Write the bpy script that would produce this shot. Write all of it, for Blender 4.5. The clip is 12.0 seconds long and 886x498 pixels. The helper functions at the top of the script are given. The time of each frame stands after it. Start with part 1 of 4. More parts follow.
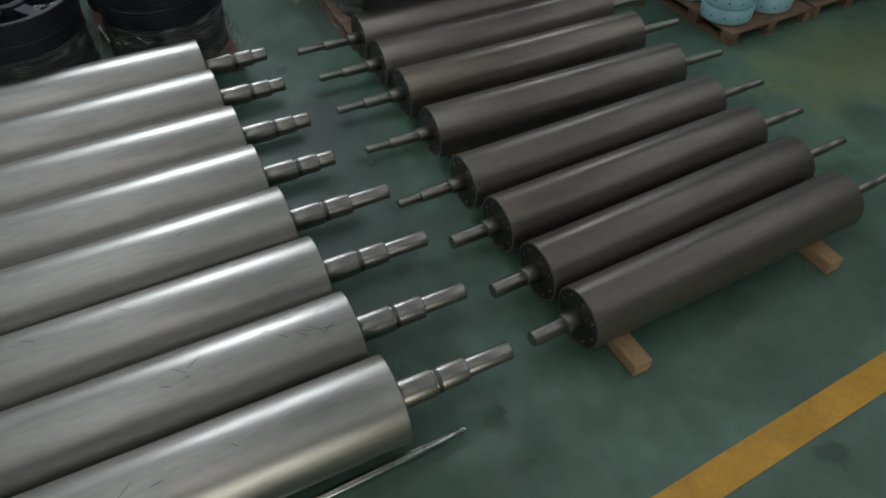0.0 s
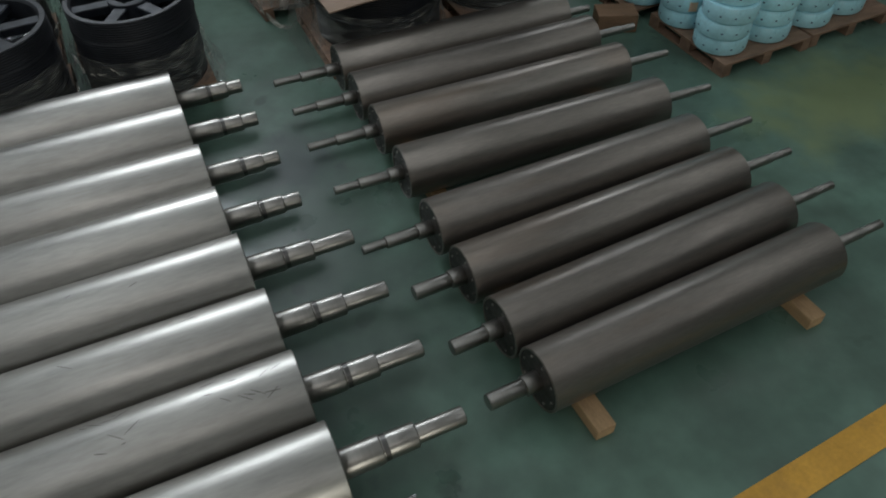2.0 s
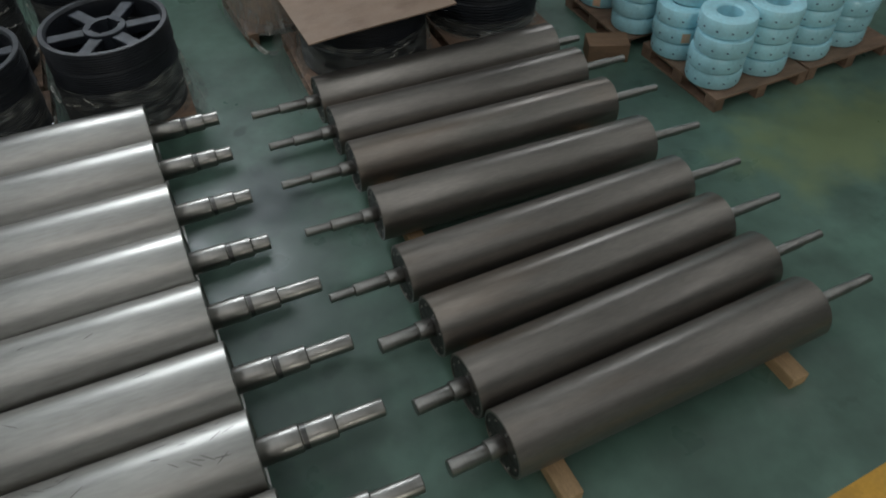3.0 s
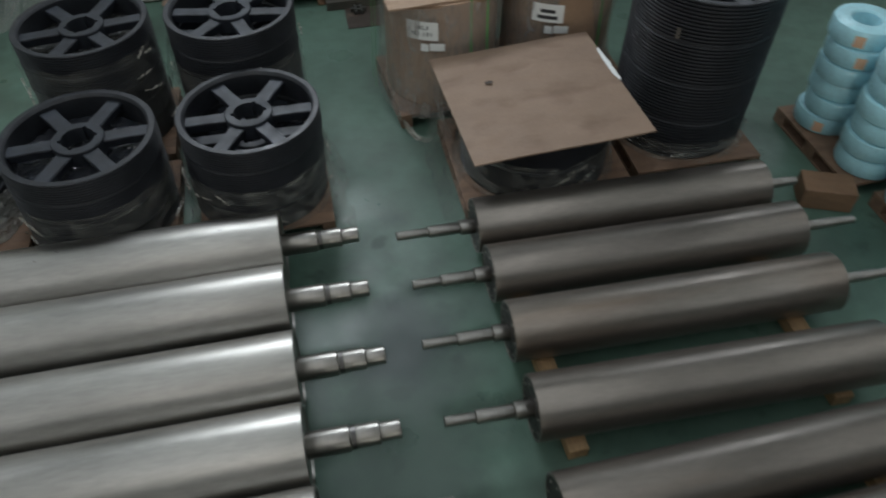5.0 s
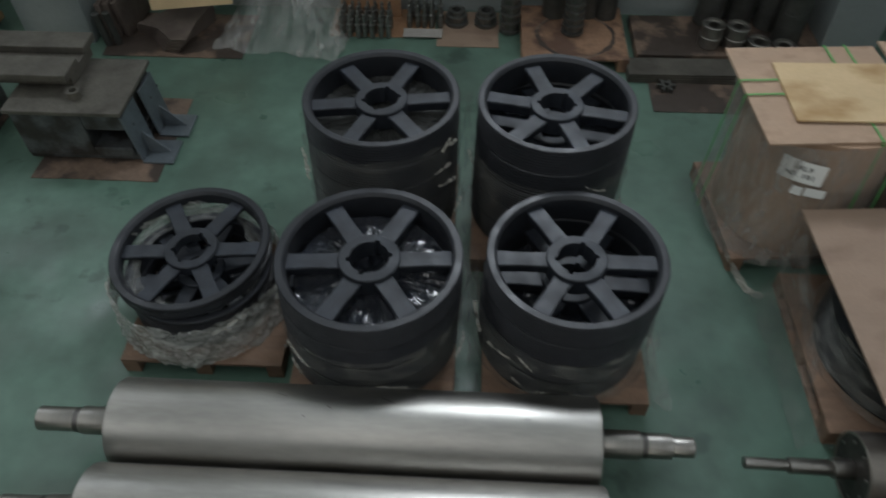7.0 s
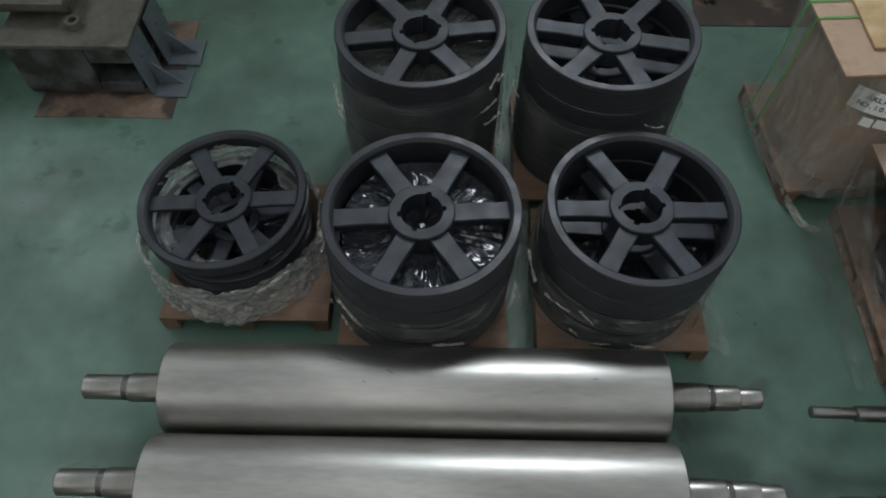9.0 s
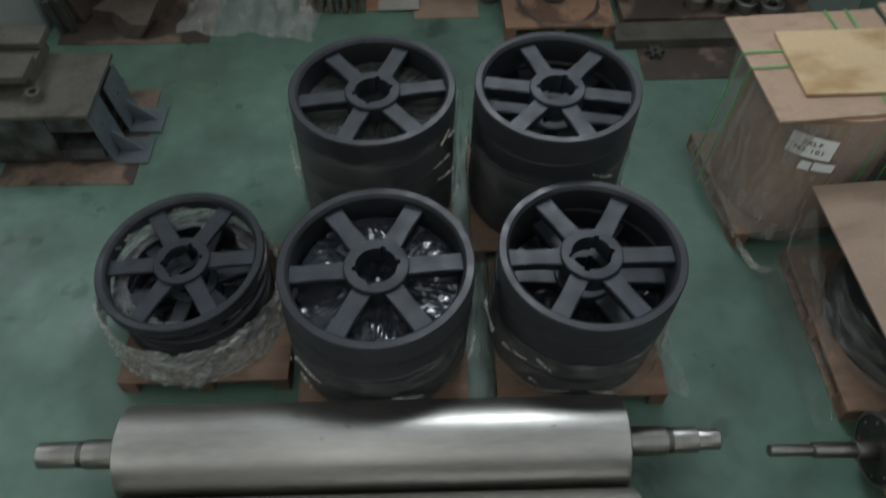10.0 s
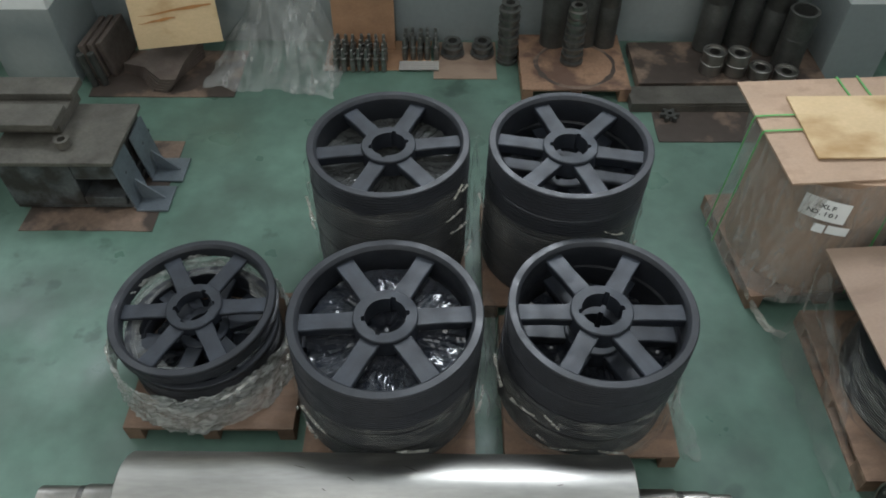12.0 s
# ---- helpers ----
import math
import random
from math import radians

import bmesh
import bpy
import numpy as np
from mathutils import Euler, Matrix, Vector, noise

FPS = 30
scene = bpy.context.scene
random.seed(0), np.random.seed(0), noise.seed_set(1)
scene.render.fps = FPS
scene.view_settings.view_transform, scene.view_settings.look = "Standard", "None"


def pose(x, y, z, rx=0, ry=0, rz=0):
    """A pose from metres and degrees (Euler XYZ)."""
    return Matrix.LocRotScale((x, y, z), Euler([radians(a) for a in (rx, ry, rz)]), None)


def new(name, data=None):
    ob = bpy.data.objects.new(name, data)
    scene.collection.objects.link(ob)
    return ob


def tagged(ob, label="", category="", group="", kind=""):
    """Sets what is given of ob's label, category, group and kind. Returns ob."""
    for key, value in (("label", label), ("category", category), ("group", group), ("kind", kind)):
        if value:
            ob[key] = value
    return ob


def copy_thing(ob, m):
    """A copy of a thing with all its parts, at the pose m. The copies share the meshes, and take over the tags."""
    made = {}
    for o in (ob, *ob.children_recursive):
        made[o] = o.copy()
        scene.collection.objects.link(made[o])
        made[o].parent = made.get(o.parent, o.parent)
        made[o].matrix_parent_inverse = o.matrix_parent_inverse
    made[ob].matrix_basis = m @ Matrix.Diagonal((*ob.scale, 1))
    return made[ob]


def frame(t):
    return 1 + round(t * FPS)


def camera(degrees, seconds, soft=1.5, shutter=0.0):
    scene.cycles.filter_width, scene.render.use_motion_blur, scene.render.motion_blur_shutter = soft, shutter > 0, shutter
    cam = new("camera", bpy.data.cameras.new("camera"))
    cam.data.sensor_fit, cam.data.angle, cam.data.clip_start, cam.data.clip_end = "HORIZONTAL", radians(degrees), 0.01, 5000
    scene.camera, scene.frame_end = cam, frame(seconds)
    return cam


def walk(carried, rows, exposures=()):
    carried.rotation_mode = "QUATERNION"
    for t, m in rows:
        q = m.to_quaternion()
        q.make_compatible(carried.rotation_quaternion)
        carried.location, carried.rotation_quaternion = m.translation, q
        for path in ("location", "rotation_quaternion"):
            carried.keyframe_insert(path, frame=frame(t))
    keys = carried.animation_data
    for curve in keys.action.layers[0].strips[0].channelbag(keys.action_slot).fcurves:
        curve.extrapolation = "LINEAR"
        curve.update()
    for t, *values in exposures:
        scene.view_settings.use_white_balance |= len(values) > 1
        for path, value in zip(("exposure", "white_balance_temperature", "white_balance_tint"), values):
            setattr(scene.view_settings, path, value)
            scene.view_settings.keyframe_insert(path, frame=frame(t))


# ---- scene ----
cam = camera(62.4, 12.0, soft=1.8, shutter=0.5)
# seconds, x, y, z, tilt, lean, turn
PATH = [
    (0.0, 0.086, 0.386, 3.704, 43.821, 0.109, -26.021),
    (0.5, 0.110, 0.425, 3.730, 43.705, 0.215, -25.664),
    (1.0, 0.207, 0.481, 3.775, 43.631, 0.348, -25.155),
    (1.5, 0.357, 0.505, 3.811, 43.580, 0.526, -24.865),
    (2.0, 0.566, 0.549, 3.827, 43.630, 0.736, -24.462),
    (2.5, 0.776, 0.606, 3.867, 43.664, 0.891, -23.945),
    (2.7, 0.846, 0.652, 3.887, 43.719, 0.889, -23.825),
    (4.3, 1.177, 1.642, 4.108, 43.223, 0.368, -17.067),
    (4.5, 1.141, 1.866, 4.095, 43.175, 0.325, -15.769),
    (5.0, 1.016, 2.398, 4.102, 42.637, 0.271, -11.899),
    (5.5, 0.809, 2.872, 4.106, 42.048, 0.288, -8.236),
    (6.0, 0.535, 3.374, 4.037, 41.751, 0.311, -4.180),
    (6.5, 0.260, 3.803, 3.995, 41.686, 0.312, -0.574),
    (7.0, -0.095, 4.217, 4.050, 40.912, 0.293, 3.002),
    (7.5, -0.414, 4.563, 4.037, 40.464, 0.288, 5.715),
    (7.7, -0.497, 4.628, 4.010, 39.292, 0.284, 6.500),
    (9.3, -0.493, 4.607, 4.078, 32.080, 0.228, 0.099),
    (9.5, -0.456, 4.581, 4.073, 32.629, 0.220, -0.323),
    (10.0, -0.353, 4.556, 4.097, 37.006, 0.219, -1.367),
    (10.5, -0.296, 4.514, 4.092, 41.882, 0.217, -2.065),
    (11.0, -0.270, 4.490, 4.076, 41.596, 0.226, -1.193),
    (11.5, -0.297, 4.498, 4.083, 41.728, 0.290, 0.647),
    (12.0, -0.309, 4.510, 4.081, 41.747, 0.357, 0.729),
]
EXPOSURES = [(0.0, -0.12), (2.7, 0.0), (4.5, 0.19), (5.5, 0.17), (6.5, 0.1), (7.0, 0.15), (7.5, 0.48), (9.5, 0.22), (10.0, 0.24), (10.5, 0.58), (12.0, 0.88)]
walk(cam, [(t, pose(*row)) for t, *row in PATH], EXPOSURES)

# ---- light: a bright hall, its unseen skylights and high windows assumed from soft highlights ----
world = bpy.data.worlds.new("World")
scene.world = world
world.use_nodes = True
wn, wl = world.node_tree.nodes, world.node_tree.links
sky = wn.new("ShaderNodeTexSky")
sky.sky_type, sky.sun_disc, sky.sun_elevation, sky.sun_rotation = "NISHITA", False, radians(50), radians(200)
wl.new(sky.outputs[0], wn["Background"].inputs[0])
wn["Background"].inputs[1].default_value = 0.1


def skylight(name, x, y, z, sx, sy, watts, colour=(0.97, 1.0, 0.96), rx=0, rz=0):
    data = bpy.data.lights.new(name, "AREA")
    data.shape, data.size, data.size_y, data.energy, data.color = "RECTANGLE", sx, sy, watts, colour
    ob = new(name, data)
    ob.matrix_world = pose(x, y, z, rx, 0, rz)
    return ob


HALL_X0, HALL_X1, HALL_Y0, HALL_Y1, HALL_Z = -12.0, 16.0, -9.0, 10.95, 8.0
# roof strips are unseen; the west one is longer and brighter for floor sheen
# middle x, from y, to y, watts
SKYLIGHTS = [(-7.0, -6.0, 10.7, 160), (-1.5, -6.0, 8.0, 92), (4.0, -6.0, 8.0, 92), (9.5, -6.0, 8.0, 110)]
SKY_W = 1.4
for sx_, sya, syb, watts in SKYLIGHTS:
    skylight("skylight_lamp", sx_, (sya + syb) / 2, HALL_Z + 0.05, SKY_W, syb - sya, watts)
# daylight from high north windows and a south gate, unseen, set by highlights
# the outer two windows are added fill, matching no highlight
WINDOWS = [(-6.5, 2.0, 60), (0.5, 1.9, 260), (7.5, 2.0, 60)]
WIN_Z0, WIN_Z1 = 4.6, 6.8
for wx, ww, watts in WINDOWS:
    skylight("window_lamp", wx, HALL_Y1 + 0.1, (WIN_Z0 + WIN_Z1) / 2, ww, WIN_Z1 - WIN_Z0, watts, (0.86, 0.93, 1.0), rx=-90)
GATE_X, GATE_W, GATE_H = -1.2, 2.6, 3.6
skylight("gate_lamp", GATE_X, HALL_Y0 - 0.1, GATE_H / 2, GATE_W, GATE_H, 190, (1.0, 0.97, 0.86), rx=90)


# ---- materials ----
def material(name, base, rough=0.6, metal=0.0, vary=0.12, scale=6.0, fine=60.0, bump=0.1, bump_scale=120.0, dark=None, spots=0.0, spread=0.52, soft_edge=0.2,
             spot_scale=2.5, stretch=(1, 1, 1), aniso=0.0, alpha=1.0, coat=0.0, island=0.0, rough_vary=0.12, distance=0.002, blotch=0.0, stains=()):
    m = bpy.data.materials.new(name)
    m.use_nodes = True
    n, l = m.node_tree.nodes, m.node_tree.links
    b = n["Principled BSDF"]
    co = n.new("ShaderNodeTexCoord")
    mp = n.new("ShaderNodeMapping")
    mp.inputs["Scale"].default_value = stretch
    l.new(co.outputs["Object"], mp.inputs[0])

    def tex(s, detail=4.0, offset=0.0):
        t = n.new("ShaderNodeTexNoise")
        t.inputs["Scale"].default_value, t.inputs["Detail"].default_value = s, detail
        if offset:
            o = n.new("ShaderNodeVectorMath")
            o.operation = "ADD"
            o.inputs[1].default_value = (offset, offset * 0.7, -offset)
            l.new(mp.outputs[0], o.inputs[0])
            l.new(o.outputs[0], t.inputs["Vector"])
        else:
            l.new(mp.outputs[0], t.inputs["Vector"])
        return t.outputs[0]

    def remap(v, a, b2, c, d):
        r = n.new("ShaderNodeMapRange")
        for i, q in enumerate((a, b2, c, d)):
            r.inputs[i + 1].default_value = q
        l.new(v, r.inputs[0])
        return r.outputs[0]

    def mul(a, b2):
        x = n.new("ShaderNodeMath")
        x.operation = "MULTIPLY"
        l.new(a, x.inputs[0])
        l.new(b2, x.inputs[1])
        return x.outputs[0]

    big, small = tex(scale), tex(fine, 3.0, 7.3)
    v = mul(remap(big, 0.3, 0.7, 1 - vary, 1 + vary), remap(small, 0.3, 0.7, 1 - vary * 0.6, 1 + vary * 0.6))
    if island:
        info = n.new("ShaderNodeObjectInfo")
        v = mul(v, remap(info.outputs["Random"], 0, 1, 1 - island, 1 + island))
    scale_node = n.new("ShaderNodeVectorMath")
    scale_node.operation = "SCALE"
    scale_node.inputs[0].default_value = base
    l.new(v, scale_node.inputs["Scale"])
    colour = scale_node.outputs[0]
    if spots:
        mix = n.new("ShaderNodeMix")
        mix.data_type = "RGBA"
        l.new(remap(tex(spot_scale, 6.0, 3.1), spread, spread + soft_edge, 0.0, spots), mix.inputs["Factor"])
        l.new(colour, mix.inputs["A"])
        mix.inputs["B"].default_value = (*(dark or [c * 0.4 for c in base]), 1)
        colour = mix.outputs["Result"]
    if blotch:
        # small oil drips, gathered in some areas
        mix = n.new("ShaderNodeMix")
        mix.data_type = "RGBA"
        l.new(mul(remap(tex(4.5, 3.0, 17.0), 0.63, 0.72, 0.0, blotch), remap(tex(0.55, 2.0, 23.0), 0.44, 0.58, 0.0, 1.0)), mix.inputs["Factor"])
        l.new(colour, mix.inputs["A"])
        mix.inputs["B"].default_value = (*[c * 0.33 for c in base], 1)
        colour = mix.outputs["Result"]
    if stains:
        # oil drips at known spots, with ragged outlines
        wob = n.new("ShaderNodeTexNoise")
        wob.inputs["Scale"].default_value, wob.inputs["Detail"].default_value = 7.0, 5.0
        l.new(mp.outputs[0], wob.inputs["Vector"])
        total = None
        for sx, sy, sr in stains:
            d = n.new("ShaderNodeVectorMath")
            d.operation = "DISTANCE"
            d.inputs[1].default_value = (sx, sy, 0.0)
            l.new(mp.outputs[0], d.inputs[0])
            w = n.new("ShaderNodeMath")
            w.operation = "MULTIPLY_ADD"
            w.inputs[1].default_value = sr * 3.0
            l.new(wob.outputs[0], w.inputs[0])
            l.new(d.outputs["Value"], w.inputs[2])
            f = remap(w.outputs[0], sr * 2.0, sr * 2.6, 0.62, 0.0)
            if total is None:
                total = f
            else:
                x = n.new("ShaderNodeMath")
                x.operation = "MAXIMUM"
                l.new(total, x.inputs[0])
                l.new(f, x.inputs[1])
                total = x.outputs[0]
        mix = n.new("ShaderNodeMix")
        mix.data_type = "RGBA"
        l.new(total, mix.inputs["Factor"])
        l.new(colour, mix.inputs["A"])
        mix.inputs["B"].default_value = (*[c * 0.3 for c in base], 1)
        colour = mix.outputs["Result"]
    l.new(colour, b.inputs["Base Color"])
    b.inputs["Metallic"].default_value = metal
    l.new(remap(tex(scale * 2.3, 4.0, 11.0), 0.3, 0.7, max(0.03, rough - rough_vary), min(1.0, rough + rough_vary)), b.inputs["Roughness"])
    b.inputs["Anisotropic"].default_value = aniso
    if aniso:
        tn = n.new("ShaderNodeTangent")
        tn.direction_type, tn.axis = "RADIAL", "X"
        l.new(tn.outputs[0], b.inputs["Tangent"])
        b.inputs["Anisotropic Rotation"].default_value = 0.25
    b.inputs["Alpha"].default_value = alpha
    b.inputs["Coat Weight"].default_value = coat
    if bump:
        bp = n.new("ShaderNodeBump")
        bp.inputs["Strength"].default_value, bp.inputs["Distance"].default_value = bump, distance
        l.new(tex(bump_scale, 3.0, 5.0), bp.inputs["Height"])
        l.new(bp.outputs[0], b.inputs["Normal"])
    return m


STAINS = [(1.28, 3.53, 0.07), (0.97, 3.96, 0.06), (1.34, 2.20, 0.09), (2.88, 1.23, 0.09), (1.45, 3.64, 0.06), (-0.29, 10.17, 0.13), (1.39, 5.22, 0.10),
          (1.29, 5.65, 0.07), (1.24, 4.91, 0.08), (1.66, 5.11, 0.06), (1.30, 6.28, 0.07), (1.15, 4.45, 0.06)]
M_FLOOR = material("green floor paint", (0.102, 0.176, 0.136), 0.42, vary=0.20, scale=0.9, fine=7.0, bump=0.12, bump_scale=30, spots=0.6, spot_scale=1.4,
                   dark=(0.056, 0.084, 0.066), rough_vary=0.16, blotch=0.55,
                   stains=STAINS)


def grime_light_patch(mat, x, y, rx, ry, colour, strength, seed):
    """An uneven patch of grime, or of painted light and shade, round a place on the floor."""
    n, l = mat.node_tree.nodes, mat.node_tree.links
    base = n["Principled BSDF"].inputs["Base Color"]
    old = base.links[0].from_socket
    co = n.new("ShaderNodeTexCoord")
    mp = n.new("ShaderNodeMapping")
    mp.inputs["Location"].default_value = (-x / rx, -y / ry, 0)
    mp.inputs["Scale"].default_value = (1 / rx, 1 / ry, 1)
    l.new(co.outputs["Object"], mp.inputs[0])
    far = n.new("ShaderNodeVectorMath")
    far.operation = "LENGTH"
    l.new(mp.outputs[0], far.inputs[0])
    tx = n.new("ShaderNodeTexNoise")
    tx.noise_dimensions = "4D"
    tx.inputs["W"].default_value, tx.inputs["Scale"].default_value, tx.inputs["Detail"].default_value = seed, 3.2, 6.0
    l.new(co.outputs["Object"], tx.inputs["Vector"])
    add = n.new("ShaderNodeMath")
    add.operation = "MULTIPLY_ADD"
    add.inputs[1].default_value = 1.6
    l.new(tx.outputs[0], add.inputs[0])
    l.new(far.outputs["Value"], add.inputs[2])
    mr = n.new("ShaderNodeMapRange")
    mr.interpolation_type = "SMOOTHSTEP"
    for i, q in enumerate((1.0, 1.95, strength, 0.0)):
        mr.inputs[i + 1].default_value = q
    l.new(add.outputs[0], mr.inputs[0])
    mix = n.new("ShaderNodeMix")
    mix.data_type = "RGBA"
    l.new(mr.outputs[0], mix.inputs["Factor"])
    l.new(old, mix.inputs["A"])
    mix.inputs["B"].default_value = (*colour, 1)
    l.new(mix.outputs["Result"], base)


# oily grime between the two rows, with the rollers' shade painted in
grime_light_patch(M_FLOOR, 1.25, 4.3, 0.75, 2.9, (0.050, 0.078, 0.063), 0.75, 1.0)
grime_light_patch(M_FLOOR, 1.35, 5.3, 0.40, 0.55, (0.050, 0.066, 0.066), 0.8, 4.0)
# yellowish light before the coil pallets, painted into the floor colour
grime_light_patch(M_FLOOR, 6.1, 4.1, 1.25, 0.75, (0.190, 0.235, 0.105), 0.8, 7.0)
M_LINE = material("yellow line paint", (0.62, 0.33, 0.045), 0.55, vary=0.12, scale=3, fine=40, spots=0.35, spot_scale=5, dark=(0.28, 0.16, 0.04))
M_WALL = material("grey wall paint", (0.245, 0.272, 0.265), 0.6, vary=0.06, scale=1.2, fine=20, spots=0.2, dark=(0.19, 0.215, 0.22))
M_WHITE = material("white wall paint", (0.74, 0.76, 0.75), 0.6, vary=0.05, scale=1.0, fine=15)
M_UPPER = material("pale grey upper wall paint", (0.40, 0.42, 0.41), 0.65, vary=0.05, scale=1.0, fine=15)
M_CEIL = material("ceiling sheet", (0.28, 0.30, 0.30), 0.7, vary=0.05, scale=0.6, fine=5)
M_STEEL = material("ground steel", (0.405, 0.392, 0.366), 0.40, 1.0, vary=0.13, scale=1.6, fine=20, stretch=(0.45, 2.4, 2.4), bump=0.03, bump_scale=60, spots=0.4,
                   spot_scale=1.4, dark=(0.30, 0.28, 0.25), soft_edge=0.35, aniso=0.0, rough_vary=0.055)
M_POLISH = material("polished bright steel", (0.55, 0.56, 0.57), 0.20, 1.0, vary=0.10, scale=4, fine=30, bump=0.0, rough_vary=0.05)
M_SHAFT = material("turned steel", (0.30, 0.287, 0.266), 0.36, 1.0, vary=0.05, scale=6, fine=22, stretch=(5, 0.15, 0.15), bump=0.0, rough_vary=0.02)
M_BAND = material("dark groove steel", (0.13, 0.125, 0.12), 0.45, 1.0, vary=0.1, scale=8, fine=60)
M_OXIDE = material("dark oxide steel", (0.236, 0.212, 0.188), 0.36, 0.85, vary=0.13, scale=2.4, fine=34, stretch=(0.35, 2, 2), bump=0.14, bump_scale=90, spots=0.55,
                   spot_scale=1.5, dark=(0.17, 0.115, 0.075), island=0.12, rough_vary=0.08)
M_PLATE = material("black end plate", (0.055, 0.05, 0.045), 0.5, 0.7, vary=0.15, scale=8, fine=60)
M_CAST = material("grey black casting", (0.021, 0.025, 0.033), 0.55, 0.08, vary=0.30, scale=4, fine=38, bump=0.35, bump_scale=110, spots=0.7, spot_scale=4,
                  dark=(0.012, 0.013, 0.017), island=0.15)
M_RUBBER = material("dark grooved rim", (0.021, 0.023, 0.028), 0.46, 0.12, vary=0.22, scale=5, fine=70, bump=0.2, bump_scale=140, island=0.1, spots=0.5, spot_scale=3,
                    dark=(0.013, 0.014, 0.017))
M_PLY = material("plywood", (0.285, 0.200, 0.146), 0.72, vary=0.09, scale=2.2, fine=45, stretch=(1, 1.8, 1), bump=0.12, bump_scale=60, spots=0.6, spot_scale=2.6,
                 dark=(0.16, 0.10, 0.068), island=0.1)
M_PLYLIGHT = material("pale plywood", (0.56, 0.41, 0.235), 0.7, vary=0.08, scale=2.0, fine=40, stretch=(1, 1.6, 1), spots=1.0, spot_scale=1.9, dark=(0.33, 0.19, 0.07))
M_PALLET = material("pallet wood", (0.215, 0.135, 0.09), 0.75, vary=0.18, scale=3, fine=50, stretch=(1, 3, 3), bump=0.2, bump_scale=70, spots=0.75, spot_scale=4,
                    dark=(0.11, 0.068, 0.045), island=0.15)
M_TIMBER = material("raw timber", (0.46, 0.30, 0.16), 0.75, vary=0.18, scale=4, fine=50, stretch=(5, 1, 5), bump=0.25, bump_scale=50, spots=0.3, spot_scale=6,
                    dark=(0.25, 0.15, 0.08))
M_BLOCK = material("brown timber", (0.25, 0.145, 0.085), 0.75, vary=0.15, scale=3, fine=40, stretch=(1, 4, 4), bump=0.2, bump_scale=50, spots=0.4, spot_scale=4, dark=(0.13, 0.08, 0.05))
M_CUT = material("brown cut steel", (0.15, 0.118, 0.10), 0.55, 0.3, vary=0.2, scale=5, fine=50, spots=0.6, spot_scale=4, dark=(0.07, 0.05, 0.042))
M_ORANGE = material("orange-brown plywood", (0.34, 0.19, 0.105), 0.7, vary=0.12, scale=3, fine=40, stretch=(1, 1.6, 1), spots=0.5, spot_scale=3, dark=(0.2, 0.105, 0.06))
M_TURNED = material("dull turned steel", (0.17, 0.17, 0.158), 0.38, 0.75, vary=0.2, scale=9, fine=60, bump=0.0, spots=0.4, spot_scale=5, dark=(0.09, 0.075, 0.06))
M_CARD = material("cardboard", (0.36, 0.235, 0.155), 0.75, vary=0.10, scale=3, fine=40, spots=0.2, bump=0.1, bump_scale=60)
M_BROWN = material("oily brown board", (0.19, 0.13, 0.095), 0.6, vary=0.25, scale=3, fine=30, spots=0.95, spread=0.48, soft_edge=0.07, spot_scale=2.4, dark=(0.05, 0.037, 0.03))
M_RESIN = material("brown resin stain", (0.36, 0.16, 0.045), 0.6, vary=0.2, scale=9)
M_SPINDLE = material("grey turned parts", (0.24, 0.24, 0.225), 0.4, 0.8, vary=0.2, scale=12, fine=60, bump=0.0)
M_PALLETOLD = material("oil-stained pallet wood", (0.29, 0.17, 0.105), 0.7, vary=0.2, scale=3, fine=40, spots=0.9, spread=0.50, soft_edge=0.1, spot_scale=3.2, dark=(0.11, 0.06, 0.042))
M_LID = material("speckled plywood", (0.40, 0.275, 0.19), 0.72, vary=0.10, scale=2.5, fine=50, stretch=(1, 1.6, 1), spots=0.6, spot_scale=6.0, dark=(0.24, 0.15, 0.10))
M_BLUE = material("pale blue coil wrap", (0.40, 0.71, 0.79), 0.36, vary=0.10, scale=6, fine=40, bump=0.3, bump_scale=30, island=0.12, coat=0.15)
M_BLUEMARK = material("dark blue print", (0.05, 0.09, 0.16), 0.5)
M_TAPE = material("orange paper tag", (0.70, 0.45, 0.30), 0.6)
M_PAPER = material("white paper", (0.78, 0.79, 0.78), 0.6, vary=0.03)
M_INK = material("black ink", (0.03, 0.03, 0.035), 0.6, bump=0)
M_STRAP = material("green strap", (0.09, 0.33, 0.09), 0.4, vary=0.06)
M_RUST = material("weathered cast iron", (0.112, 0.104, 0.088), 0.6, 0.35, vary=0.22, scale=4, fine=50, bump=0.3, bump_scale=60, spots=0.7, spot_scale=4,
                  dark=(0.06, 0.052, 0.045))
M_BLUEGREY = material("grey painted iron", (0.078, 0.084, 0.086), 0.5, 0.3, vary=0.3, scale=7, fine=50, bump=0.25, bump_scale=60, spots=0.95, spread=0.43, soft_edge=0.12, spot_scale=4.5, dark=(0.034, 0.030, 0.027))
M_BRACKET = material("galvanised bracket", (0.15, 0.175, 0.195), 0.45, 0.5, vary=0.12, scale=6, fine=50)
M_PIPE = material("dark pipe steel", (0.10, 0.10, 0.092), 0.45, 0.6, vary=0.2, scale=5, fine=50, spots=0.4, spot_scale=4, dark=(0.06, 0.045, 0.035))


